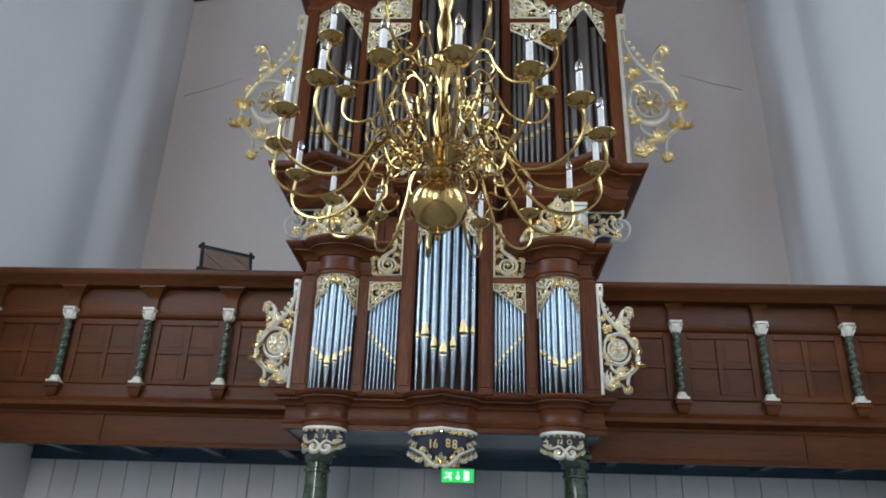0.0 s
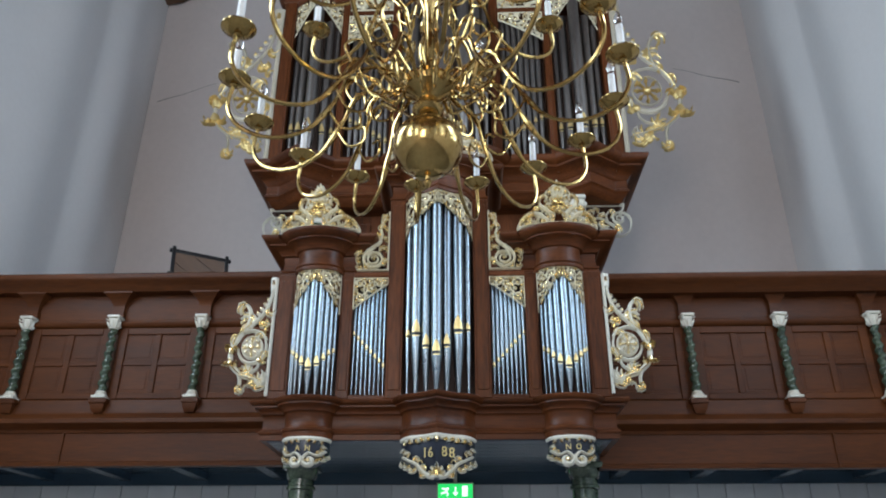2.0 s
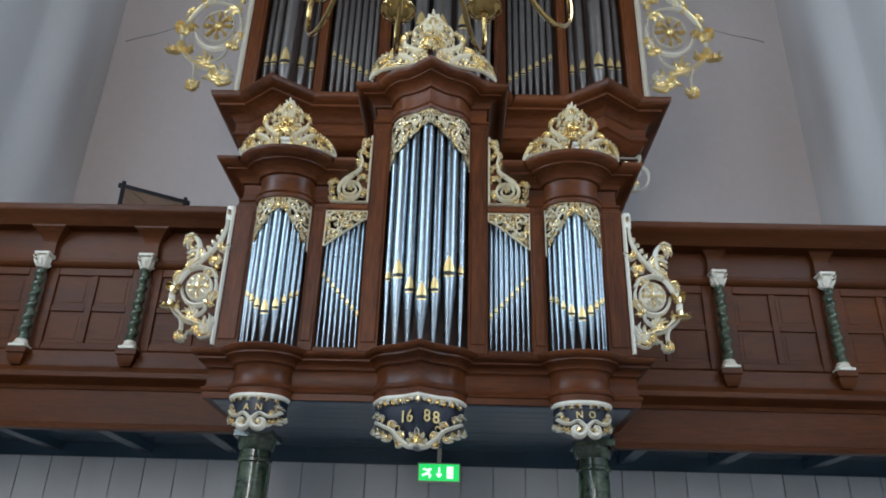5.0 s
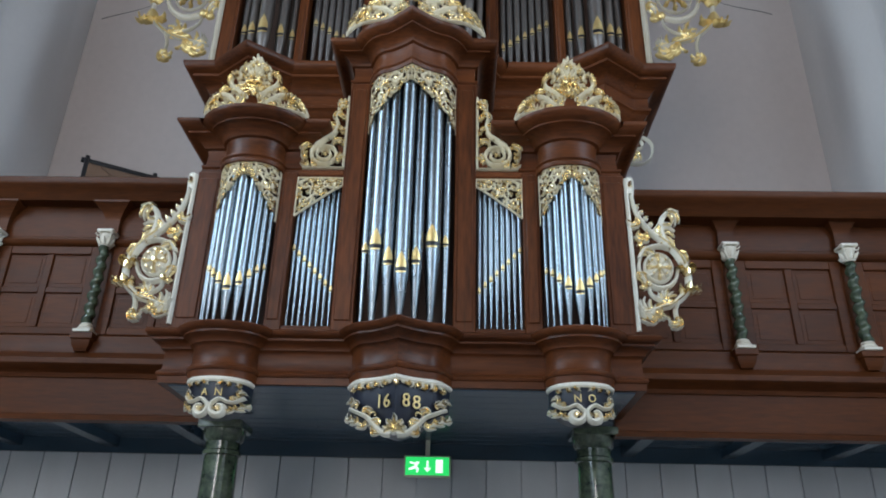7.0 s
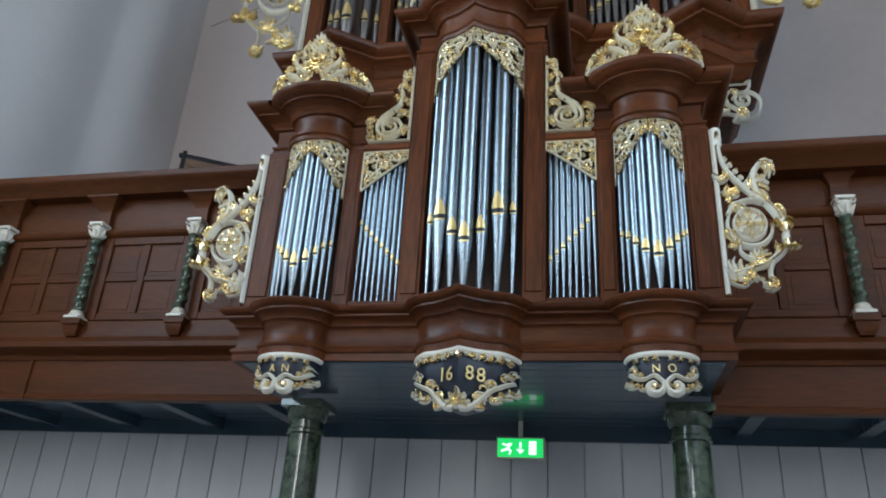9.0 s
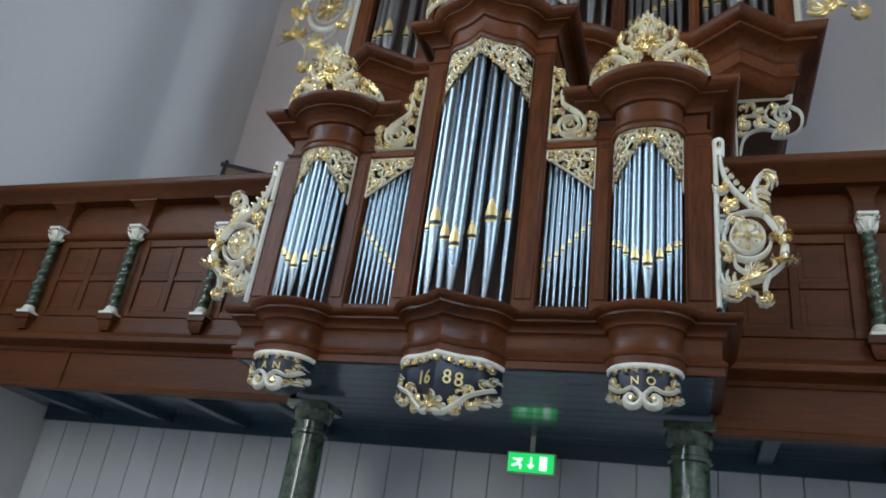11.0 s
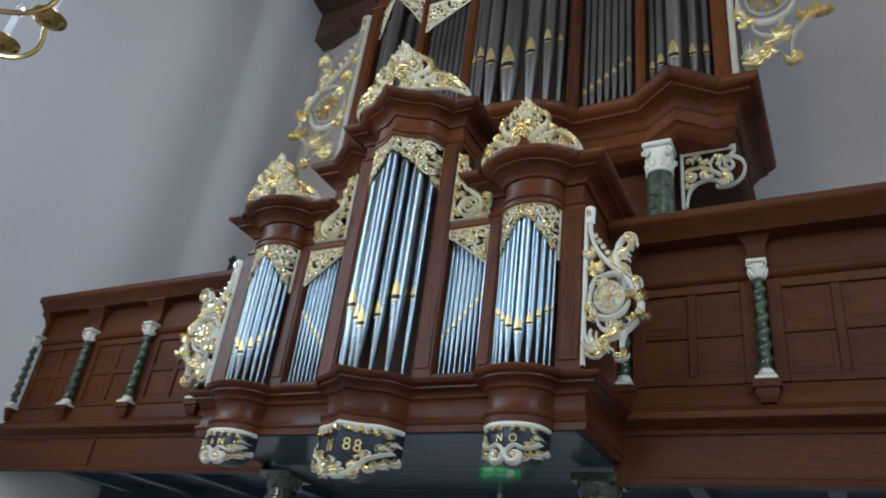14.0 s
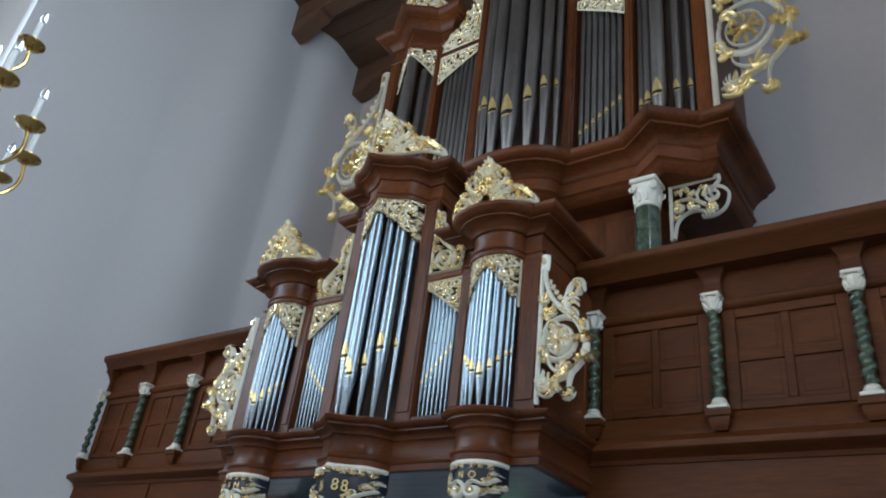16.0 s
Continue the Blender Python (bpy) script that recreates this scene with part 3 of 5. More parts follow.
path = [(-0.465, 8.0), (-0.465, YF)] + prow_path(0, CH, YF, CD) + [(0.465, YF), (0.465, 8.0)]
part("tower_cornice", sweep(path, [(d, 5.165 + 0.85 * z) for d, z in ENT]), WOODH, chair)


def round_y(xc, half, y, depth):
    return lambda x: y - depth * max(0.0, 1 - ((x - xc) / half) ** 2) ** 0.4


def prow_y(x):
    s = 1 - abs(x) / CH
    return YF - CD * ogee(max(0.0, s))


ZP = 3.22
# middle tower: seven pipes, the second from each end the widest
xs = [-0.276, -0.196, -0.102, -0.009, 0.080, 0.180, 0.268]
rs = [0.027, 0.052, 0.044, 0.048, 0.042, 0.056, 0.029]
pipe_row(chair, lambda x: prow_y(x) + 0.075, xs, rs, ZP, [0.55, 0.55, 0.42, 0.34, 0.42, 0.57, 0.60], [4.95, 5.0, 5.06, 5.1, 5.06, 5.0, 4.95], TIN)
for s in (-1, 1):
    f = round_y(s * TX, TH, YF, TD)
    xs = [s * TX + s * d for d in (-0.186, -0.152, -0.112, -0.058, 0.014, 0.080, 0.130, 0.168, 0.192)]
    rs = [0.016, 0.019, 0.023, 0.032, 0.038, 0.028, 0.022, 0.017, 0.014]
    pipe_row(chair, lambda x, f=f: f(x) + 0.045, xs, rs, ZP, [0.40, 0.37, 0.32, 0.27, 0.235, 0.28, 0.33, 0.375, 0.40], [4.12, 4.18, 4.25, 4.32, 4.35, 4.31, 4.24, 4.17, 4.11], TIN)
    xs = [s * (0.499 + 0.040 * k) for k in range(8)]
    pipe_row(chair, lambda x: YF + 0.03, xs, [0.0165] * 8, ZP + 0.02, [0.27 + 0.043 * k for k in range(8)], [4.31 - 0.02 * k for k in range(8)], TIN)

# ---------------------------------------------------------------- the great organ behind
UY = 9.18
great = thing("great_organ", "tall carved oak organ case with grey lead pipes above the gallery", "organ", at=(0, 0, 0))
UW = 2.33
UT, UTH, UTD = 1.83, 0.37, 0.26
UC, UCD = 0.62, 0.34
UFRONT = [(-UW, YB - 0.9), (-UW, UY)] + vee_path(-UT, UTH, UY, UTD) + arc_path(0, UC, UY, UCD, 16) + vee_path(UT, UTH, UY, UTD) + [(UW, UY), (UW, YB - 0.9)]
part("base_ledge", sweep(UFRONT, [(-0.10, 6.22), (-0.08, 6.23), (-0.02, 6.30), (0.0, 6.33), (0.02, 6.34), (0.02, 6.37), (0.0, 6.385), (0.0, 6.50), (0.02, 6.515), (0.03, 6.54), (0.08, 6.59), (0.14, 6.62), (0.17, 6.63), (0.17, 6.66), (0.21, 6.675), (0.25, 6.71), (0.26, 6.74),
                                   (0.26, 6.77), (0.23, 6.785), (0.05, 6.81), (-0.06, 6.82)]), WOODH, great)
part("case_foot", boxes((-1.62, 1.62, UY + 0.35, YB - 0.9, 3.2, 6.3), bevel=0.01), WOOD, great)
for s in (-1, 1):
    part("foot_panel", boxes((s * 1.27 - 0.28, s * 1.27 + 0.28, UY + 0.325, UY + 0.36, 4.5, 6.1), bevel=0.012), WOOD, great)
part("case_back", boxes((-UW + 0.03, UW - 0.03, UY + 0.3, YB - 0.9, 6.8, 9.6), (-0.75, 0.75, UY + 0.3, YB - 0.9, 9.5, 11.3)), DARK, great)
for s in (-1, 1):
    part("side_panel", boxes((s * UW - 0.03, s * UW + 0.03, UY, YB - 0.9, 6.8, 9.6)), WOOD, great)
    for a, b, top in ((UW - 0.15, UW + 0.03, 9.6), (1.39, 1.49, 9.6), (UC, UC + 0.14, 11.0)):
        x0, x1 = sorted((s * a, s * b))
        part("post", boxes((x0, x1, UY - 0.05, UY + 0.12, 6.8, top), (x0 + 0.03, x1 - 0.03, UY - 0.062, UY - 0.048, 6.9, top - 0.1), bevel=0.008), WOOD, great)
    x0, x1 = sorted((s * (UC + 0.14), s * 1.39))
    part("rail", boxes((x0, x1, UY - 0.04, UY + 0.12, 9.32, 9.42), bevel=0.008), WOODH, great)
    path = [(s * UT - 0.53, YB - 0.9), (s * UT - 0.53, UY)] + vee_path(s * UT, UTH, UY, UTD) + [(s * UT + 0.53, UY), (s * UT + 0.53, YB - 0.9)]
    part("tower_cornice", sweep(path, [(d * 1.5, 9.55 + z * 1.5) for d, z in ENT]), WOODH, great)
path = [(-0.77, YB - 0.9), (-0.77, UY)] + arc_path(0, UC, UY, UCD, 16) + [(0.77, UY), (0.77, YB - 0.9)]
part("tower_cornice", sweep(path, [(d * 1.5, 10.9 + z * 1.6) for d, z in ENT]), WOODH, great)
UZ = 6.815
for s in (-1, 1):
    def vy(x, s=s):
        return UY - UTD * max(0.0, 1 - abs(x - s * UT) / (UTH * 0.9))
    xs = [s * UT + s * d for d in (-0.275, -0.165, -0.01, 0.155, 0.275)]
    pipe_row(great, lambda x: vy(x) + 0.10, xs, [0.046, 0.056, 0.078, 0.056, 0.046], UZ, [0.50, 0.47, 0.42, 0.50, 0.57], [9.1, 9.2, 9.4, 9.2, 9.1], LEAD)
    xs = [s * (0.81 + 0.082 * k) for k in range(7)]
    pipe_row(great, lambda x: UY + 0.05, xs, [0.034] * 7, UZ, [0.36 + 0.055 * k for k in range(7)], [9.2] * 7, LEAD)
f = round_y(0, UC, UY, UCD)
xs = [-0.545, -0.425, -0.25, 0.0, 0.25, 0.425, 0.545]
pipe_row(great, lambda x: f(x) + 0.11, xs, [0.046, 0.066, 0.084, 0.112, 0.084, 0.066, 0.046], UZ, [1.12, 1.10, 0.92, 0.76, 0.92, 1.10, 1.12], [10.6] * 7, LEAD)
# ---------------------------------------------------------------- carved and gilded foliage


def ribbon(bm, pts, widths, h, place):
    """A carved strand with a rounded back, along plan points (u, v), laid on a surface by place(u, v, out)."""
    n = len(pts)
    rings = []
    for i, (u, v) in enumerate(pts):
        a, b = pts[max(i - 1, 0)], pts[min(i + 1, n - 1)]
        dx, dy = b[0] - a[0], b[1] - a[1]
        g = math.hypot(dx, dy) or 1.0
        nx, ny = -dy / g, dx / g
        w = widths[i]
        rings.append([bm.verts.new(place(u + nx * w * e, v + ny * w * e, k * h)) for e, k in ((-1, 0), (-0.6, 0.8), (0, 1.05), (0.6, 0.8), (1, 0))])
    for a, b in zip(rings, rings[1:]):
        for k in range(5):
            bm.faces.new((a[k], a[(k + 1) % 5], b[(k + 1) % 5], b[k]))
    bm.faces.new(rings[0])
    bm.faces.new(rings[-1][::-1])


def smooth_line(ctrl, n=6):
    """Catmull-Rom line through plan points."""
    out = []
    for i in range(len(ctrl) - 1):
        p0, p1, p2, p3 = ctrl[max(i - 1, 0)], ctrl[i], ctrl[i + 1], ctrl[min(i + 2, len(ctrl) - 1)]
        for k in range(n):
            t = k / n
            out.append(tuple(0.5 * (2 * b + (c - a) * t + (2 * a - 5 * b + 4 * c - d) * t * t + (3 * b - a - 3 * c + d) * t ** 3) for a, b, c, d in zip(p0, p1, p2, p3)))
    return out + [tuple(ctrl[-1])]


def strand(bm, ctrl, w0, w1, h, place, n=5, mid=None):
    pts = smooth_line(ctrl, n)
    m = len(pts) - 1
    ws = []
    for i in range(m + 1):
        s = i / m
        w = w0 + (w1 - w0) * s
        if mid:
            w = (w0 * (1 - s) + w1 * s) + (mid - (w0 + w1) / 2) * math.sin(math.pi * s)
        ws.append(max(w, 0.0008))
    ribbon(bm, pts, ws, h, place)


def volute(bm, c, r, a0, turns, hand, w, h, place, n=16):
    pts = [(c[0] + r * (1 - 0.8 * t) * math.cos(a0 + hand * 2 * math.pi * turns * t), c[1] + r * (1 - 0.8 * t) * math.sin(a0 + hand * 2 * math.pi * turns * t)) for t in (k / n for k in range(n + 1))]
    ribbon(bm, pts, [w * (0.35 + 0.65 * math.sin(math.pi * min(1, 0.12 + t / n * 1.0)) if t < n else 0.5) for t in range(n + 1)], h, place)


def acanthus(bm, c, ang, length, h, place, lobes=5, curl=0.5):
    """A leaf of several rounded lobes from one foot: an upright palmette for seven, else a bundle that curls to one side."""
    hand = 1 if math.sin(97 * c[0] + 57 * c[1] + ang) > 0 else -1
    for k in range(lobes):
        f = 0 if lobes == 1 else 2 * k / (lobes - 1) - 1
        if lobes == 7:
            a, ln, bend, w = ang + 0.62 * f, length * (1 - 0.40 * abs(f)), 0.85 * f, length * 0.13
        else:
            a, ln, bend, w = ang + 0.42 * f - 0.35 * hand, length * (1 - 0.22 * abs(f)), (1.25 + 0.35 * f * hand) * hand, length * (0.17 if lobes < 5 else 0.125)
        pts = [(c[0] + ln * t * math.cos(a + bend * t * t), c[1] + ln * t * math.sin(a + bend * t * t)) for t in (0, 0.25, 0.5, 0.75, 0.93, 1)]
        ends = (0.45, 0.8, 1.0, 1.12, 0.95, 0.55) if lobes == 7 else (0.55, 0.95, 1.0, 0.85, 0.6, 0.3)
        ribbon(bm, pts, [w * e for e in ends], h * (1 - 0.2 * abs(f)), place)


def bead(bm, c, r, h, place, n=8):
    rows = [[bm.verts.new(place(c[0] + r * k * math.cos(2 * math.pi * j / n), c[1] + r * k * math.sin(2 * math.pi * j / n), d * h)) for j in range(n)] for k, d in ((1, 0), (0.85, 0.6), (0.45, 0.95))]
    for a, b in zip(rows, rows[1:]):
        for j in range(n):
            bm.faces.new((a[j], a[(j + 1) % n], b[(j + 1) % n], b[j]))
    bm.faces.new(rows[-1])
    bm.faces.new(rows[0][::-1])


def inside(poly, p):
    u, v = p
    ok = np.zeros(len(u), bool)
    for (x0, y0), (x1, y1) in zip(poly, poly[1:] + poly[:1]):
        cross = ((y0 > v) != (y1 > v))
        with np.errstate(divide="ignore", invalid="ignore"):
            ok ^= cross & (u < (x1 - x0) * (v - y0) / ((y1 - y0) or 1e-9) + x0)
    return ok


def edge_distance(poly, u, v):
    best = np.full(len(u), 9.0)
    for (x0, y0), (x1, y1) in zip(poly, poly[1:] + poly[:1]):
        dx, dy = x1 - x0, y1 - y0
        t = np.clip(((u - x0) * dx + (v - y0) * dy) / (dx * dx + dy * dy + 1e-12), 0, 1)
        best = np.minimum(best, np.hypot(u - x0 - t * dx, v - y0 - t * dy))
    return best


def foliage(poly, place, h, rmax, rmin, seed, white, gold, border=0.0, open_edges=(), golden=0.5):
    """Fills an outline with open scrollwork: white volutes joined by stems, gilded leaves and beads between; an edging on all but the open edges."""
    rnd = random.Random(seed)
    us, vs = [p[0] for p in poly], [p[1] for p in poly]
    g = np.random.default_rng(seed)
    u, v = g.uniform(min(us), max(us), 2600), g.uniform(min(vs), max(vs), 2600)
    keep = inside(poly, (u, v))
    u, v = u[keep], v[keep]
    clear = edge_distance(poly, u, v) - border * 0.6
    done = []
    while len(done) < 90 and len(u):
        i = int(np.argmax(np.minimum(clear, rmax) + 1e-4 * g.random(len(u))))
        r = float(min(clear[i], rmax))
        if r < rmin:
            break
        c = (float(u[i]), float(v[i]))
        hand = rnd.choice((-1, 1))
        if done:
            near = min(done, key=lambda d: math.hypot(d[0][0] - c[0], d[0][1] - c[1]) - d[1])
            a0 = math.atan2(near[0][1] - c[1], near[0][0] - c[0])
        else:
            near, a0 = None, rnd.uniform(0, 6.28)
        if r > rmin * 1.9:
            volute(white, c, r * 1.02, a0, 1.35, hand, r * 0.19, h * 0.9, place)
            bead(gold, c, r * 0.3, h * 1.2, place)
            for k in range(3):
                a = a0 + hand * (1.2 + 1.5 * k)
                acanthus(gold if rnd.random() < golden else white, (c[0] + r * 0.55 * math.cos(a), c[1] + r * 0.55 * math.sin(a)), a + hand * 0.9, r * 0.8, h * 1.15, place, 3)
        else:
            acanthus(gold if rnd.random() < golden + 0.15 else white, (c[0] + r * 0.9 * math.cos(a0), c[1] + r * 0.9 * math.sin(a0)), a0 + math.pi, r * 2.1, h, place, 3)
        if near:
            d = math.hypot(near[0][0] - c[0], near[0][1] - c[1])
            if d < near[1] + r + 0.03:
                m = ((c[0] + near[0][0]) / 2 + rnd.uniform(-0.2, 0.2) * r, (c[1] + near[0][1]) / 2 + rnd.uniform(-0.2, 0.2) * r)
                strand(white, [c, m, near[0]], r * 0.16, r * 0.2, h * 0.55, place, 3)
        done.append((c, r))
        clear = np.minimum(clear, np.hypot(u - c[0], v - c[1]) - r * 0.96)
    if border:
        for k, (a, b) in enumerate(zip(poly, poly[1:] + poly[:1])):
            if k not in open_edges:
                m = max(2, int(math.hypot(b[0] - a[0], b[1] - a[1]) / 0.03))
                ribbon(white, [(a[0] + (b[0] - a[0]) * j / m, a[1] + (b[1] - a[1]) * j / m) for j in range(m + 1)], [border] * (m + 1), h * 0.8, place)


def carving(name, parent, white, gold, label="openwork carving painted white with gilded leaves"):
    ob = part(name, white, IVORY, parent, label, 50)
    tagged(part("gilding", gold, GOLD, ob, "gilded carved leaves", 50), kind="stuff")
    return ob


def mirrored(place):
    return lambda u, v, d: place(-u, v, d)


def flat_place(x0, y, z0, sx=1.0, sz=1.0):
    return lambda u, v, d: Vector((x0 + sx * u, y - d, z0 + sz * v))


def on_round(xc, half, depth, y, out, z0):
    return lambda u, v, d: Vector((xc + u, y - depth * max(0.0, 1 - (u / half) ** 2) ** 0.4 - out - d, z0 + v))


def on_prow(half, depth, y, out, z0):
    return lambda u, v, d: Vector((u, y - depth * ogee(max(0.0, 1 - abs(u) / half)) - out - d, z0 + v))


def on_vee(xc, half, depth, y, out, z0):
    return lambda u, v, d: Vector((xc + u, y - depth * max(0.0, 1 - abs(u) / (half * 0.9)) - out - d, z0 + v))


def frieze_poly(half, top, mid, drop, power, left=0.0):
    """Half of a frieze from the middle outwards: straight above, hanging lower towards the side."""
    n = 7
    low = [(left + (half - left) * k / n, top - mid - (drop - mid) * (k / n) ** power) for k in range(n + 1)]
    return [(left, top), *low, (half, top)]


def both_halves(name, parent, poly, place, h, rmax, rmin, seed, border, open_edges=(), golden=0.5):
    white, gold = bmesh.new(), bmesh.new()
    foliage(poly, place, h, rmax, rmin, seed, white, gold, border, open_edges, golden)
    foliage(poly, mirrored(place), h, rmax, rmin, seed, white, gold, border, open_edges, golden)
    return white, gold


def crest(place, su, sv, seed):
    """Leafy crest: rolled ends with a gadrooned gilt leaf, two tiers of scrolls and a shell on top."""
    w, g = bmesh.new(), bmesh.new()
    base = (lambda q: lambda u, v, d: q(u * su * (1.04 - 0.32 * min(1.0, max(0.0, v) / 0.42)), v * sv, 0.62 * d))(place)
    low = [(0.02, 0.02), (0.30, 0.02), (0.30, 0.10), (0.21, 0.15), (0.15, 0.22), (0.13, 0.29), (0.02, 0.30)]
    for m in (base, mirrored(base)):
        foliage(low, m, 0.03, 0.036, 0.012, seed, w, g, 0.0, (), 0.55)
        strand(w, [(0.0, 0.010), (0.12, 0.010), (0.24, 0.010), (0.35, 0.008)], 0.011, 0.011, 0.045, m)
        # rolled end and the band that runs down into it
        strand(w, [(0.10, 0.03), (0.16, 0.09), (0.235, 0.125), (0.305, 0.118), (0.352, 0.08), (0.360, 0.035), (0.335, 0.012), (0.315, 0.03)], 0.012, 0.010, 0.06, m, mid=0.022)
        for k in range(7):
            a = 2.35 - 0.40 * k
            c = (0.287 + 0.035 * math.cos(a), 0.062 + 0.030 * math.sin(a))
            pts = [(c[0] + q * math.cos(a - 0.25 * i), c[1] + q * math.sin(a - 0.25 * i)) for i, q in enumerate((0.0, 0.022, 0.042, 0.056))]
            ribbon(g, pts, [0.008, 0.013, 0.013, 0.005], 0.078, m)
        volute(g, (0.285, 0.058), 0.034, 2.0, 1.2, -1, 0.010, 0.07, m)
        # upper tier
        strand(w, [(0.06, 0.10), (0.13, 0.155), (0.185, 0.20), (0.205, 0.255), (0.175, 0.295), (0.13, 0.285), (0.125, 0.25), (0.15, 0.24)], 0.014, 0.007, 0.062, m, mid=0.018)
        for k in range(5):
            a = 1.9 - 0.55 * k
            c = (0.165 + 0.028 * math.cos(a), 0.245 + 0.028 * math.sin(a))
            pts = [(c[0] + q * math.cos(a - 0.3 * i), c[1] + q * math.sin(a - 0.3 * i)) for i, q in enumerate((0.0, 0.018, 0.034, 0.044))]
            ribbon(g, pts, [0.006, 0.011, 0.011, 0.004], 0.08, m)
        strand(w, [(0.03, 0.27), (0.07, 0.33), (0.12, 0.345), (0.145, 0.31)], 0.010, 0.009, 0.06, m, mid=0.017)
        acanthus(w, (0.05, 0.33), 1.0, 0.075, 0.055, m, 5)
        acanthus(g, (0.075, 0.325), 0.35, 0.06, 0.07, m, 3)
        acanthus(g, (0.20, 0.145), 0.9, 0.07, 0.075, m, 5)
        acanthus(g, (0.05, 0.14), 1.1, 0.07, 0.075, m, 3)
        bead(g, (0.105, 0.075), 0.016, 0.06, m)
        bead(g, (0.245, 0.155), 0.012, 0.07, m)
    acanthus(g, (0, 0.10), math.pi / 2, 0.10, 0.075, base, 5)
    acanthus(g, (0, 0.19), math.pi / 2, 0.10, 0.08, base, 7)
    acanthus(w, (0, 0.26), math.pi / 2, 0.10, 0.065, base, 7)
    acanthus(w, (0, 0.345), math.pi / 2, 0.115, 0.05, base, 7)
    acanthus(g, (0, 0.34), math.pi / 2, 0.065, 0.065, base, 7)
    return carving("tower_crest", chair, w, g, "carved leafy crest painted white and gold")


# friezes and crests of the chair organ
for s in (-1, 1):
    place = on_round(s * TX, TH, TD, YF, -0.012, 0)
    w, g = both_halves("", None, frieze_poly(TH, 4.392, 0.10, 0.40, 1.25), place, 0.016, 0.05, 0.008, 11, 0.007, tuple(range(1, 8)), 0.6)
    acanthus(g, (s * 0.0, 4.295), math.pi / 2, 0.085, 0.03, place, 7)
    carving("tower_frieze", chair, w, g)
    place = flat_place(s * FIELD, YF - 0.012, 0, s)
    w, g = bmesh.new(), bmesh.new()
    foliage(frieze_poly(0.80 - FIELD, 4.365, 0.06, 0.31, 1.1), place, 0.016, 0.05, 0.008, 23, w, g, 0.008, (), 0.6)
    carving("field_frieze", chair, w, g)
    place = flat_place(s * FIELD, YF - 0.02, 4.43, s)
    w, g = bmesh.new(), bmesh.new()
    ribbon(w, [(0.0, 0.008), (0.15, 0.008), (0.30, 0.008)], [0.010] * 3, 0.03, place)
    ribbon(w, [(0.008, 0.0), (0.008, 0.32), (0.008, 0.63)], [0.010] * 3, 0.03, place)
    spin = [(0.145 + (0.105 - 0.083 * t) * math.cos(0.9 - 13.5 * t), 0.122 + (0.100 - 0.08 * t) * math.sin(0.9 - 13.5 * t)) for t in np.linspace(0, 1, 40)]
    ribbon(w, spin, [0.017 - 0.009 * t for t in np.linspace(0, 1, 40)], 0.045, place)
    bead(g, (0.145, 0.122), 0.017, 0.055, place)
    strand(w, [(0.215, 0.20), (0.15, 0.255), (0.09, 0.31), (0.075, 0.38), (0.085, 0.44), (0.06, 0.52), (0.03, 0.60)], 0.024, 0.008, 0.045, place)
    for cu, cv, a, ln in ((0.25, 0.17, 0.9, 0.085), (0.27, 0.10, -0.2, 0.06), (0.26, 0.05, -1.0, 0.06), (0.18, 0.235, 1.1, 0.085), (0.11, 0.29, 0.7, 0.09), (0.08, 0.36, 0.6, 0.075), (0.08, 0.43, 0.9, 0.07),
                          (0.05, 0.50, 1.0, 0.075), (0.04, 0.30, 2.0, 0.07), (0.03, 0.20, 1.4, 0.085), (0.03, 0.06, 0.6, 0.07), (0.04, 0.42, 2.0, 0.06), (0.025, 0.54, 1.6, 0.075), (0.20, 0.03, 0.2, 0.06)):
        acanthus(w, (cu, cv), a, ln, 0.034, place, 5)
        acanthus(g, (cu, cv), a + 0.1, ln * 0.85, 0.048, place, 3)
    carving("scroll_ornament", chair, w, g)
    # crest on the round tower
    crest(on_round(s * TX, 0.40, TD + 0.07, YF, 0.03, 4.775), 1.0, 1.0, 31)

place = on_prow(CH, CD, YF, -0.01, 0)
w, g = both_halves("", None, frieze_poly(CH, 5.168, 0.14, 0.43, 1.45), place, 0.016, 0.055, 0.008, 47, 0.008, tuple(range(1, 8)), 0.6)
carving("tower_frieze", chair, w, g)
crest((lambda q: lambda u, v, d: q(u * 1.12, v, d))(on_prow(0.56, CD + 0.04, YF, 0.05, 5.565)), 1.26, 1.12, 53)


stem = strand


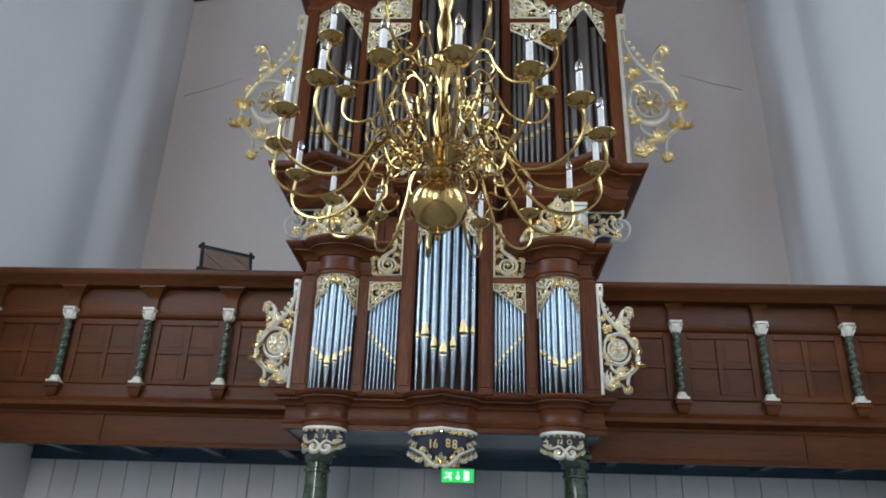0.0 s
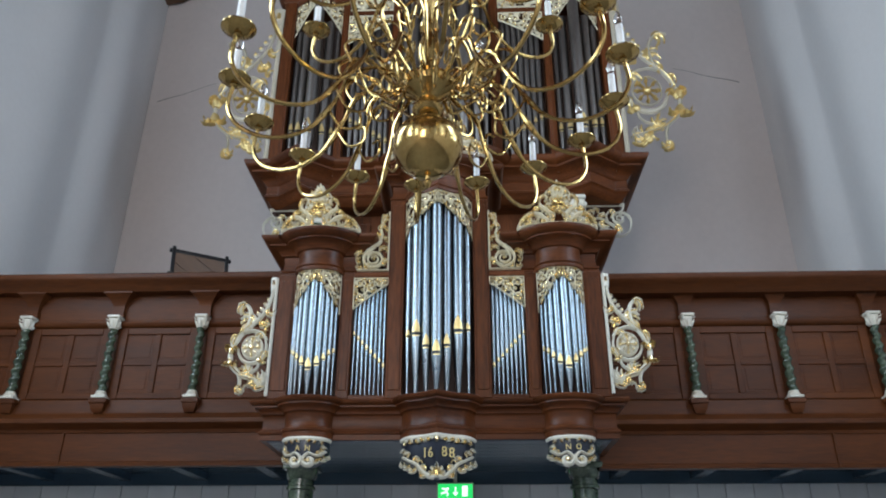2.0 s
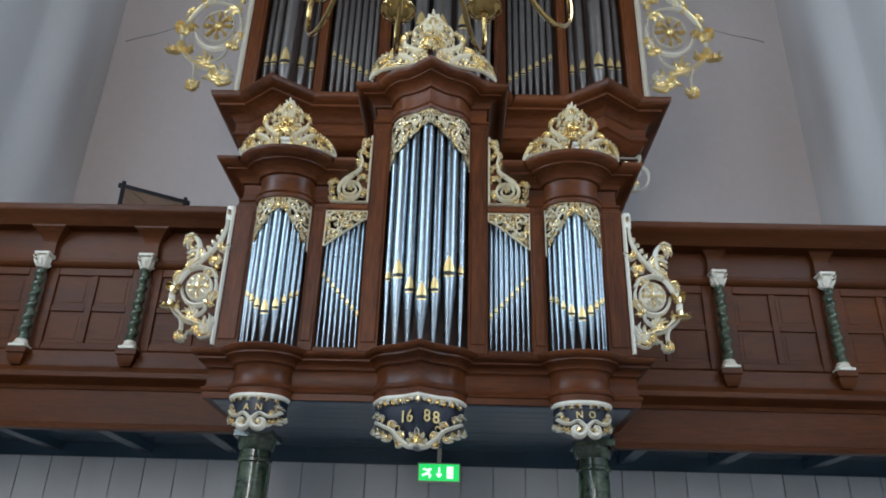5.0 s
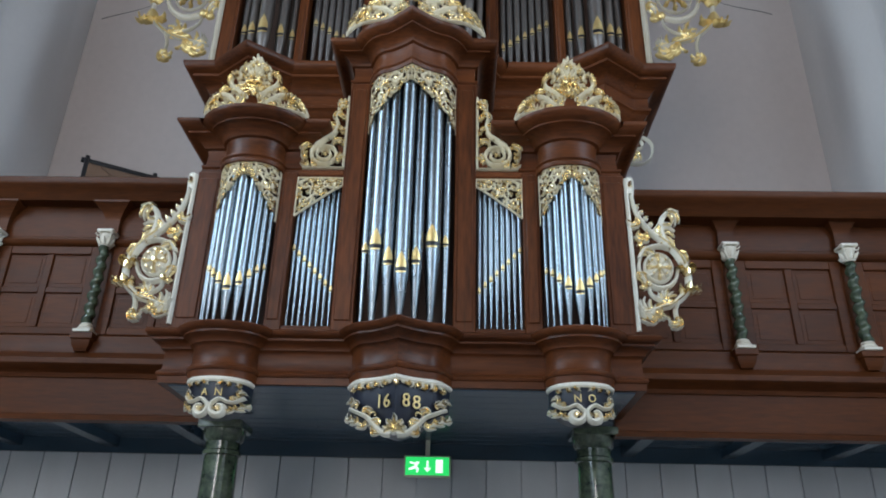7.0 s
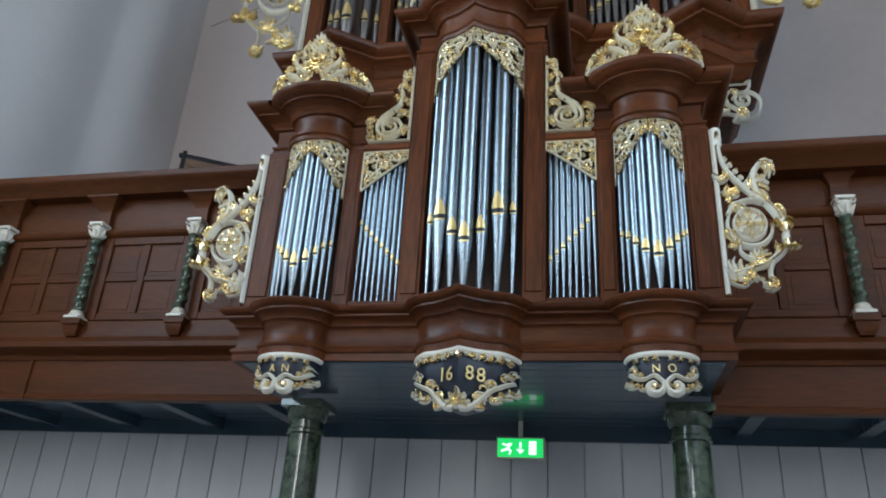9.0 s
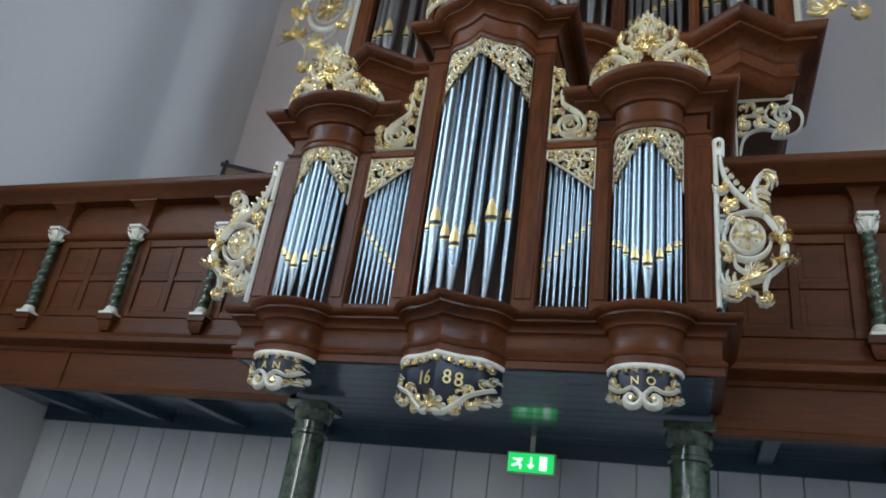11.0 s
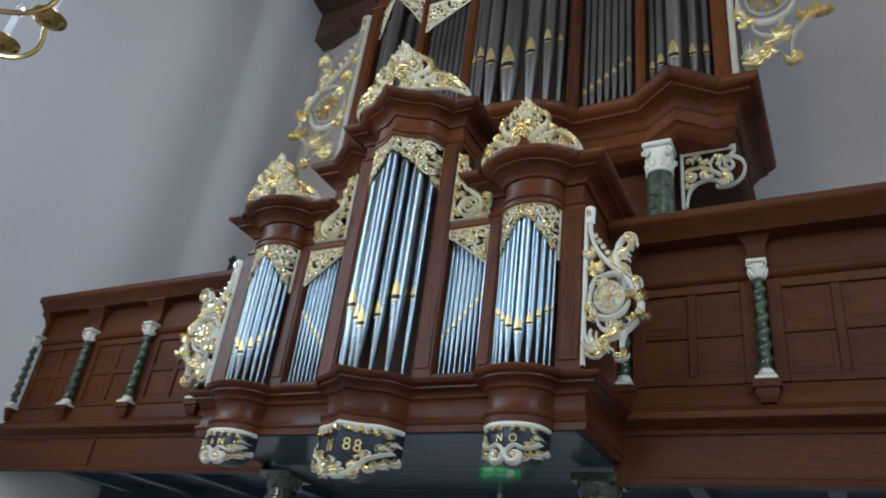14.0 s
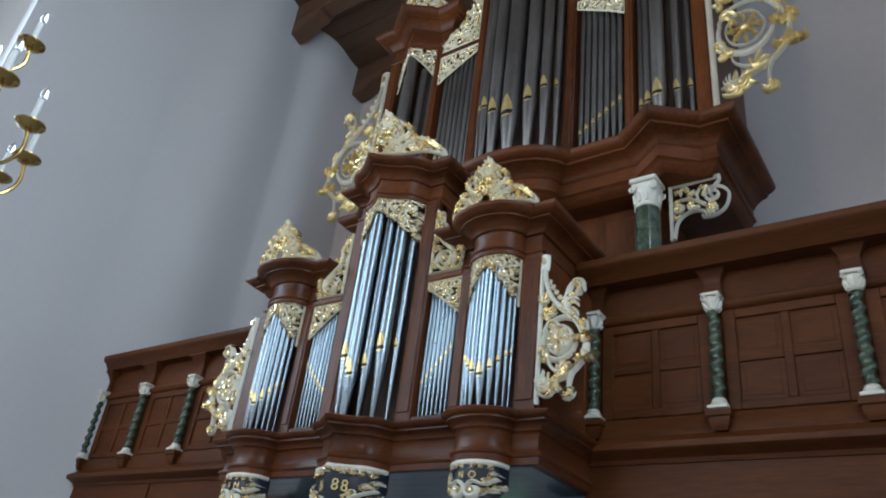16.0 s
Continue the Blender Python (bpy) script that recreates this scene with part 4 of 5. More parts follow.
def wing(parent, place, fine=1.0, name="carved_wing", label="pierced carved side wing, white with gilded leaves and rosette"):
    """Side wing: strip, great scroll, wheel rosette and leaves. u runs outwards, v upwards from the foot; 1.12 high."""
    w, g = bmesh.new(), bmesh.new()

    def strand(bm, ctrl, w0, w1, h, place, n=5, mid=None):
        stem(bm, ctrl, w0 * fine, w1 * fine, h, place, n, mid and mid * fine)

    def leaf(bm, c, ang, length, h, place, lobes=5):
        """White leaf with a gilded heart, or a gilded tip."""
        if bm is g:
            acanthus(w, c, ang, length * (1.02 if fine > 0.7 else 0.72), h * 0.6, place, lobes, 0.6)
            acanthus(g, c, ang, length * (0.92 if fine > 0.7 else 0.8), h * 0.85, place, max(3, lobes - 2), 0.5)
        else:
            acanthus(w, c, ang, length * fine, h, place, lobes, 0.7)
    ribbon(w, [(0.0, 0.0), (0.0, 0.4), (0.0, 0.8), (0.0, 1.06)], [0.017] * 4, 0.03, place)
    ribbon(w, [(0.022, 0.985), (0.022, 1.05), (0.022, 1.11)], [0.036, 0.04, 0.04], 0.035, place)
    ribbon(g, [(0.024, 1.03), (0.024, 1.05), (0.024, 1.07)], [0.02, 0.022, 0.02], 0.06, place)
    strand(w, [(0.03, 1.0), (0.04, 0.90), (0.08, 0.79), (0.15, 0.70), (0.23, 0.63), (0.31, 0.56), (0.37, 0.47)], 0.016, 0.034, 0.045, place)
    for k in range(6):
        t = k / 5
        bead(w, (0.066 + 0.155 * t, 0.895 - 0.225 * t), 0.021, 0.022, place)
        bead(g, (0.069 + 0.155 * t, 0.898 - 0.225 * t), 0.015, 0.034, place)
    for c, a, ln in (((0.045, 0.80), 5.0, 0.09), ((0.06, 0.70), 4.8, 0.09), ((0.12, 0.68), 4.6, 0.08), ((0.04, 0.60), 0.6, 0.07), ((0.33, 0.53), 0.3, 0.09), ((0.03, 0.30), 0.2, 0.09), ((0.02, 0.36), 1.2, 0.07)):
        leaf(g, c, a, ln, 0.055, place, 5)
    stem(g, [(0.20, 0.655), (0.27, 0.60), (0.335, 0.535), (0.375, 0.46)], 0.006, 0.012, 0.062 if fine > 0.7 else 0.05, place)
    stem(g, [(0.375, 0.28), (0.32, 0.225), (0.24, 0.175), (0.15, 0.15)], 0.012, 0.006, 0.06 if fine > 0.7 else 0.05, place)
    # horn leaf
    strand(w, [(0.26, 0.60), (0.23, 0.70), (0.25, 0.80), (0.31, 0.855), (0.37, 0.84)], 0.034, 0.016, 0.05, place)
    leaf(g, (0.27, 0.83), 0.35, 0.12, 0.06, place, 5)
    leaf(g, (0.225, 0.66), 1.7, 0.13, 0.055, place, 5)
    leaf(g, (0.27, 0.57), 0.9, 0.10, 0.055, place, 5)
    # ring and wheel rosette
    c, r = (0.18, 0.435), 0.100
    strand(w, [(0.30, 0.57), (0.20, 0.595), (0.09, 0.565), (0.045, 0.50)], 0.022, 0.02, 0.045, place)
    pts = [(c[0] + 0.142 * math.cos(a), c[1] + 0.142 * math.sin(a)) for a in np.linspace(2.7, 6.2, 14)]
    ribbon(w, pts, [0.010 + 0.010 * math.sin(math.pi * k / 13) for k in range(14)], 0.04, place)
    leaf(g, (0.06, 0.53), 0.7, 0.12, 0.05, place, 5)
    if fine > 0.7:
        bead(w, c, r, 0.03, place, 20)
    pts = [(c[0] + r * math.cos(a), c[1] + r * math.sin(a)) for a in np.linspace(0, 2 * math.pi, 21)]
    ribbon(w, pts, [0.012 if fine > 0.7 else 0.006] * 21, 0.04, place)
    for k in range(8):
        a = 2 * math.pi * k / 8
        pts = [(c[0] + q * math.cos(a), c[1] + q * math.sin(a)) for q in (0.026, 0.05, 0.076, 0.092)]
        ribbon(w if k % 2 and fine > 0.7 else g, pts, [0.008 * fine, 0.020 * fine ** 2, 0.030 * fine ** 2, 0.012 * fine], 0.055, place)
        bead(g, (c[0] + 0.068 * math.cos(a), c[1] + 0.068 * math.sin(a)), 0.014, 0.07, place)
    bead(g, c, 0.028, 0.075, place, 10)
    # cups and the lower scroll
    strand(w, [(0.37, 0.49), (0.395, 0.40), (0.385, 0.30), (0.33, 0.235), (0.25, 0.18), (0.14, 0.15), (0.03, 0.12)], 0.03, 0.012, 0.045, place, mid=0.032)
    for v, d in ((0.385, 1), (0.315, -1)):
        ribbon(g, [(0.388, v - 0.012 * d), (0.39, v + 0.012 * d), (0.392, v + 0.034 * d)], [0.022, 0.040, 0.046], 0.07, place)
        for k in range(3):
            acanthus(g, (0.355 + 0.036 * k, v + 0.02 * d), d * 1.57 + (1 - k) * 0.35 * d, 0.055, 0.075, place, 3)
    strand(w, [(0.10, 0.33), (0.105, 0.26), (0.16, 0.215), (0.24, 0.20)], 0.012, 0.02, 0.04, place)
    bead(g, (0.095, 0.315), 0.026, 0.06, place)
    for (cu, cv), a, ln in (((0.27, 0.21), 3.6, 0.13), ((0.20, 0.17), 3.3, 0.12), ((0.17, 0.15), 4.1, 0.14), ((0.12, 0.13), 4.5, 0.13), ((0.10, 0.14), 3.3, 0.09), ((0.25, 0.19), 2.6, 0.1)):
        leaf(g, (cu, cv), a, ln * 0.9, 0.05, place, 5)
    leaf(w, (0.12, 0.15), 3.9, 0.16, 0.045, place, 5)
    strand(w, [(0.30, 0.22), (0.27, 0.13), (0.28, 0.06)], 0.026, 0.014, 0.045, place)
    leaf(g, (0.285, 0.09), 4.9, 0.09, 0.06, place, 5)
    leaf(g, (0.26, 0.09), 5.6, 0.08, 0.06, place, 3)
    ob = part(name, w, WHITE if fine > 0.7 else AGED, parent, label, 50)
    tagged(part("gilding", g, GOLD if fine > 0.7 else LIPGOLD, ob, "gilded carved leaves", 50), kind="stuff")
    return ob


for s in (-1, 1):
    wing(chair, flat_place(s * (CASE + 0.030), 7.25, 3.235, s * 0.90, 1.02), 0.8)
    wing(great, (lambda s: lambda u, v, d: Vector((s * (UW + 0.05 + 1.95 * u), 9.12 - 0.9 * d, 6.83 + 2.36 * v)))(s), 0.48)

# friezes of the great organ
for s in (-1, 1):
    place = on_vee(s * UT, UTH, UTD, UY, -0.01, 0)
    w, g = both_halves("", None, frieze_poly(UTH, 9.58, 0.16, 0.60, 1.4), place, 0.02, 0.085, 0.017, 61, 0.013)
    carving("tower_frieze", great, w, g)
    place = flat_place(s * 1.39, UY - 0.03, 0, -s)
    w, g = bmesh.new(), bmesh.new()
    foliage(frieze_poly(0.63, 9.32, 0.50, 0.12, 0.9), place, 0.02, 0.10, 0.018, 67, w, g, 0.013)
    carving("field_frieze", great, w, g)
    place = flat_place(s * (UC + 0.14), UY - 0.03, 9.43, s)
    w, g = bmesh.new(), bmesh.new()
    foliage([(0, 0), (0.62, 0), (0.60, 0.2), (0.36, 0.42), (0.22, 0.75), (0.06, 1.1), (0, 1.12)], place, 0.03, 0.13, 0.022, 71, w, g, 0.014, (1, 2, 3, 4, 5))
    carving("scroll_ornament", great, w, g)
    place = on_vee(s * UT, 0.55, UTD, UY, 0.08, 10.21)
    w, g = both_halves("", None, [(0, 0), (0.5, 0), (0.52, 0.15), (0.35, 0.3), (0.2, 0.55), (0, 0.8)], place, 0.05, 0.12, 0.02, 73, 0.0)
    carving("tower_crest", great, w, g, "carved leafy crest painted white and gold")

# ---------------------------------------------------------------- pendants with the lettering


def lettering(parent, text, size, m, label):
    cu = bpy.data.curves.new("lettering", "FONT")
    cu.body, cu.size, cu.extrude, cu.align_x, cu.align_y, cu.resolution_u = text, size, 0.003, "CENTER", "CENTER", 4
    tmp = new("lettering", cu)
    bpy.context.view_layer.update()
    me = bpy.data.meshes.new_from_object(tmp.evaluated_get(bpy.context.evaluated_depsgraph_get()))
    bpy.data.objects.remove(tmp)
    me.materials.clear()
    me.materials.append(GILT)
    ob = new("lettering", me)
    ob.parent = parent
    ob.matrix_local = m
    return tagged(ob, label)


def pendant(plan, place, half, top, low, name, label, shell):
    """Dark pendant below a tower, rounded off towards its foot, with white scrolls and gilded leaves round a field for letters."""
    h = top - low
    n, rows = 28, 6
    bm = bmesh.new()

    def foot(u):
        return low + h * (0.10 + (0.40 * (abs(u) / half) ** 2.6 if not shell else 0.48 * (abs(u) / half) ** 1.4))
    grid = []
    for k in range(n + 1):
        u = half * (2 * k / n - 1) * 0.995
        z1 = foot(u)
        col = [bm.verts.new(place(u, top + (z1 - top) * r / rows, -0.006 - 0.035 * (r / rows) ** 3)) for r in range(rows + 1)]
        grid.append([bm.verts.new((col[0].co.x, YF + 0.03, top))] + col + [bm.verts.new((col[-1].co.x, YF + 0.03, z1))])
    for a, b in zip(grid, grid[1:]):
        for r in range(rows + 3):
            q = (r + 1) % (rows + 3)
            bm.faces.new((a[r], a[q], b[q], b[r]))
    bm.faces.new(grid[0])
    bm.faces.new(grid[-1][::-1])
    ob = part(name, bm, NAVY, chair, label)
    part("white_border", sweep(plan, [(-0.01, top - 0.012), (0.008, top - 0.010), (0.016, top), (0.016, top + 0.012), (0.008, top + 0.02), (-0.01, top + 0.022)]), WHITE, ob)
    w, g = bmesh.new(), bmesh.new()
    for m in (place, mirrored(place)):
        if shell:
            strand(w, [(half * 0.06, low + h * 0.03), (half * 0.20, low + h * 0.06), (half * 0.38, low + h * 0.20), (half * 0.55, low + h * 0.37), (half * 0.74, low + h * 0.46), (half * 0.96, low + h * 0.60)], 0.019, 0.009, 0.034, m, mid=0.016)
            strand(g, [(half * 0.50, low + h * 0.42), (half * 0.42, low + h * 0.45), (half * 0.37, low + h * 0.41), (half * 0.40, low + h * 0.38)], 0.010, 0.007, 0.03, m)
            spray = ((0.30, 0.20, 1.3, 0.085), (0.42, 0.16, 4.6, 0.07), (0.58, 0.30, 4.9, 0.08), (0.74, 0.38, 5.0, 0.075), (0.88, 0.46, 5.2, 0.07), (0.62, 0.44, 1.9, 0.07), (0.80, 0.55, 2.0, 0.07), (0.94, 0.66, 2.2, 0.06))
            garland = (0.16, 0.34, 0.52, 0.70, 0.86)
        else:
            volute(w, (half * 0.29, low + h * 0.24), h * 0.225, 2.6, 1.05, 1, 0.023, 0.035, m, 20)
            strand(w, [(half * 0.05, low + h * 0.34), (half * 0.28, low + h * 0.49), (half * 0.55, low + h * 0.42), (half * 0.76, low + h * 0.46), (half * 0.95, low + h * 0.62)], 0.014, 0.009, 0.034, m)
            bead(g, (half * 0.30, low + h * 0.24), 0.018, 0.045, m)
            spray = ((0.60, 0.30, 5.3, 0.055), (0.74, 0.36, 5.0, 0.06), (0.88, 0.46, 5.1, 0.05), (0.62, 0.46, 1.4, 0.05), (0.86, 0.60, 2.4, 0.055), (0.22, 0.30, 4.6, 0.035))
            garland = (0.20, 0.48, 0.76)
        for cu, cv, a, ln in spray:
            acanthus(w, (half * cu, low + cv * h), a, ln * 0.84, 0.022, m, 5)
            acanthus(g, (half * cu, low + cv * h), a + 0.1, ln * 0.72, 0.034, m, 3)
        for cu in garland:
            acanthus(g, (half * cu, top - 0.016), -0.7, h * 0.12, 0.022, m, 5)
            acanthus(w, (half * (cu - 0.07), top - 0.014), -0.1, h * 0.11, 0.016, m, 3)
    if shell:
        acanthus(g, (0, low + h * 0.04), math.pi / 2, h * 0.30, 0.055, place, 7)
        acanthus(w, (0, low + h * 0.02), math.pi / 2, h * 0.34, 0.04, place, 7)
        bead(g, (0, top - h * 0.09), 0.022, 0.045, place)
    tagged(part("carved_scroll", w, WHITE, ob, "white carved scrolls", 50), kind="stuff")
    tagged(part("gilding", g, GOLD, ob, "gilded carved leaves", 50), kind="stuff")
    return ob


PH = 0.195                                   # half width of the pendants below the round towers
for s, word in ((-1, "AN"), (1, "NO")):
    p = pendant(arc_path(s * TX, PH, YF, TD), on_round(s * TX, PH, TD, YF, 0.0, 0), PH, 2.835, 2.60, "pendant", "dark blue pendant with white and gilded carving and letters", False)
    for k, letter in enumerate(word):
        u = (k - 0.5) * 0.085
        lettering(p, letter, 0.066, Matrix.Translation((s * TX + u, YF - TD * (1 - (u / PH) ** 2) ** 0.4 - 0.002, 2.755)) @ pose(0, 0, 0, 90, 0, 20 * (1 if u > 0 else -1)), "gilded letter")
PM = 0.315
p = pendant(prow_path(0, PM, YF, CD), on_prow(PM, CD, YF, 0.0, 0), PM, 2.835, 2.49, "pendant", "dark blue pendant with the gilded year and carved scrolls", True)
for numeral, u, z in (("1", -0.100, 2.700), ("6", -0.052, 2.698), ("8", 0.062, 2.706), ("8", 0.122, 2.702)):
    y0, y1 = prow_y((abs(u) - 0.012) * CH / PM), prow_y((abs(u) + 0.012) * CH / PM)
    ang = math.degrees(math.atan2(y1 - y0, 0.024)) * (1 if u > 0 else -1)
    lettering(p, numeral, 0.115, Matrix.Translation((u, (y0 + y1) / 2 - 0.008, z)) @ pose(0, 0, 0, 90, 0, ang), "gilded numeral")

# ---------------------------------------------------------------- columns and brackets below the great organ


def great_column(x):
    th = thing("organ_column", "green marbled column with white ionic capital below the organ", "column", "organ columns", at=(x, 9.14, 3.2))
    part("shaft", lathe([(0.135, 0.2), (0.135, 1.2), (0.125, 2.55), (0.122, 2.68)], 28), MARBLE, th)
    part("base", lathe([(0.17, 0.06), (0.175, 0.09), (0.16, 0.12), (0.145, 0.14), (0.15, 0.17), (0.135, 0.205)], 28, bm=boxes((-0.19, 0.19, -0.19, 0.19, 0, 0.065), bevel=0.008)), WHITE, th)
    bm = lathe([(0.118, 2.675), (0.132, 2.69), (0.132, 2.71), (0.118, 2.72), (0.116, 2.82), (0.128, 2.85), (0.132, 2.89)], 28, bm=boxes((-0.142, 0.142, -0.142, 0.142, 2.965, 3.02), bevel=0.014))
    box(bm, -0.125, 0.125, -0.11, 0.11, 2.89, 2.967, bevel=0.01)
    for sx in (-1, 1):
        for sy in (-1, 1):
            pts = [(sx * (0.118 + 0.042 * (1 - t) * math.cos(2.2 + 8 * t)), sy * 0.122, 2.895 + 0.048 * (1 - t) * math.sin(2.2 + 8 * t)) for t in np.linspace(0, 1, 15)]
            tube(bm, pts, [0.016 - 0.009 * t for t in np.linspace(0, 1, 15)], 6)
    for k in range(10):
        a = 2 * math.pi * k / 10
        tube(bm, [(0.115 * math.cos(a), 0.115 * math.sin(a), 2.74), (0.128 * math.cos(a), 0.128 * math.sin(a), 2.80), (0.146 * math.cos(a), 0.146 * math.sin(a), 2.835)], [0.022, 0.02, 0.006], 6)
    part("capital", bm, WHITE, th, "white ionic capital")
    return th


def scroll_bracket(s):
    """Pierced bracket: straight bars on two sides, a rolled S below, leaves between."""
    th = thing("carved_bracket", "white and gold scroll bracket under the organ overhang", "bracket", "scroll brackets", at=(s * 1.79, 9.33, 5.58))

    def place(u, v, d):
        return Vector((s * u, 0.02 - d, v))
    w, g = bmesh.new(), bmesh.new()
    ribbon(w, [(0.0, 0.0), (0.0, 0.35), (0.0, 0.66)], [0.019] * 3, 0.05, place)
    ribbon(w, [(-0.015, 0.65), (0.25, 0.652), (0.51, 0.655)], [0.019] * 3, 0.05, place)
    strand(w, [(0.495, 0.66), (0.497, 0.61), (0.47, 0.57), (0.435, 0.535)], 0.015, 0.012, 0.05, place)
    strand(w, [(0.435, 0.535), (0.50, 0.53), (0.57, 0.46), (0.575, 0.36), (0.53, 0.26), (0.44, 0.205), (0.34, 0.205), (0.315, 0.23)], 0.014, 0.013, 0.05, place)
    strand(w, [(0.345, 0.235), (0.34, 0.27), (0.29, 0.295), (0.21, 0.30), (0.12, 0.265), (0.06, 0.18), (0.03, 0.02)], 0.013, 0.014, 0.05, place)
    volute(w, (0.425, 0.455), 0.088, 1.35, 1.6, 1, 0.014, 0.05, place, 24)
    strand(w, [(0.37, 0.34), (0.29, 0.40), (0.20, 0.455), (0.09, 0.46)], 0.020, 0.008, 0.045, place)
    strand(w, [(0.28, 0.42), (0.27, 0.50), (0.32, 0.58)], 0.017, 0.007, 0.045, place)
    for c, a, ln in (((0.10, 0.46), 3.5, 0.10), ((0.06, 0.40), 4.6, 0.10), ((0.05, 0.30), 4.4, 0.08), ((0.20, 0.46), 1.9, 0.10), ((0.24, 0.42), 3.7, 0.12), ((0.30, 0.55), 0.3, 0.11), ((0.05, 0.54), 1.2, 0.08), ((0.36, 0.33), 0.2, 0.12), ((0.40, 0.31), 4.9, 0.07), ((0.15, 0.55), 1.0, 0.08)):
        acanthus(w, c, a, ln, 0.034, place, 5)
        acanthus(g, c, a, ln * 0.85, 0.048, place, 3)
    part("scrollwork", w, WHITE, th)
    tagged(part("gilding", g, GOLD, th, "gilded carved leaves"), kind="stuff")
    return th


for s in (-1, 1):
    great_column(s * 1.62)
    scroll_bracket(s)

# ---------------------------------------------------------------- exit sign
ex = thing("exit_sign", "lit green emergency exit sign in a pale frame", "sign", at=(0.104, 9.36, 2.70))
part("housing", boxes((-0.205, 0.205, 0.0, 0.06, -0.09, 0.09), (-0.02, 0.02, 0.02, 0.04, 0.09, 0.235), bevel=0.005), WHITE, ex)
part("face", boxes((-0.19, 0.19, -0.006, 0.004, -0.076, 0.076)), SIGN_GREEN, ex, "glowing green face")
bm = boxes((0.075, 0.135, -0.010, -0.005, -0.055, 0.055), (-0.006, 0.010, -0.010, -0.005, -0.02, 0.045))
vs = [bm.verts.new(p) for p in ((-0.03, -0.009, -0.015), (0.002, -0.009, -0.052), (0.034, -0.009, -0.015))]
bm.faces.new(vs)
place = flat_place(-0.10, -0.006, 0.0)
ribbon(bm, [(-0.05, 0.03), (-0.01, 0.02), (0.03, 0.03)], [0.008] * 3, 0.004, place)
ribbon(bm, [(0.015, 0.035), (-0.005, -0.01), (-0.06, -0.03)], [0.012, 0.012, 0.008], 0.004, place)
ribbon(bm, [(-0.005, -0.01), (0.02, -0.025), (0.01, -0.055)], [0.010, 0.009, 0.007], 0.004, place)
part("pictogram", bm, SIGN_WHITE, ex, "white arrow, door and running bars")

# ---------------------------------------------------------------- organist's mirror behind the parapet
mr = thing("organist_mirror", "black framed mirror on a stand behind the parapet", "mirror", at=(-2.90, 8.78, 3.2))
T = pose(0, 0, 1.98, -18, 0, 31)
bm = boxes((-0.36, 0.36, -0.02, 0.02, 0.16, 0.20), (-0.36, 0.36, -0.02, 0.02, -0.20, -0.16), (-0.33, -0.29, -0.022, 0.018, -0.24, 0.24), (0.29, 0.33, -0.022, 0.018, -0.24, 0.24), bevel=0.004)
bm.transform(T)
part("frame", bm, BLACK, mr)
bm = boxes((-0.29, 0.29, -0.006, 0.006, -0.16, 0.16))
bm.transform(T)
part("glass", bm, MIRROR, mr, "silvered mirror glass")
part("stand", boxes((-0.02, 0.02, 0.02, 0.06, 0.0, 1.85), (-0.2, 0.2, -0.1, 0.2, 0.0, 0.03)), BLACK, mr)

# ---------------------------------------------------------------- brass chandelier
CX, CY = 0.115, 3.39
ch = thing("chandelier", "polished brass chandelier with two tiers of candle lamps", "chandelier", at=(CX, CY, 0))
part("ball", lathe([(0.004, 3.10), (0.014, 3.11), (0.018, 3.125), (0.010, 3.14), (0.012, 3.15), (0.05, 3.158)] + [(0.148 * math.sin(a), 3.295 - 0.135 * math.cos(a)) for a in np.linspace(0.4, 2.75, 16)] + [(0.055, 3.425), (0.04, 3.44), (0.035, 3.45)], 40), BRASS, ch, "large polished brass ball")
part("hub", lathe([(0.035, 3.445), (0.06, 3.46), (0.07, 3.48), (0.05, 3.50), (0.045, 3.53), (0.07, 3.55), (0.115, 3.575), (0.125, 3.60), (0.118, 3.62), (0.08, 3.635), (0.045, 3.66), (0.035, 3.70), (0.05, 3.76), (0.055, 3.80), (0.035, 3.87), (0.028, 3.90), (0.045, 3.92), (0.045, 3.94),
                   (0.028, 3.96), (0.03, 4.02), (0.05, 4.08), (0.085, 4.12), (0.09, 4.16), (0.05, 4.19), (0.03, 4.24), (0.045, 4.33), (0.05, 4.40), (0.028, 4.50), (0.04, 4.55), (0.055, 4.62), (0.03, 4.70), (0.06, 4.80), (0.06, 4.86), (0.025, 4.95), (0.018, 5.05)], 28), BRASS, ch)
part("rod", lathe([(0.012, 5.04), (0.012, HZ - 0.05)], 10), BRASS, ch, "thin suspension rod")


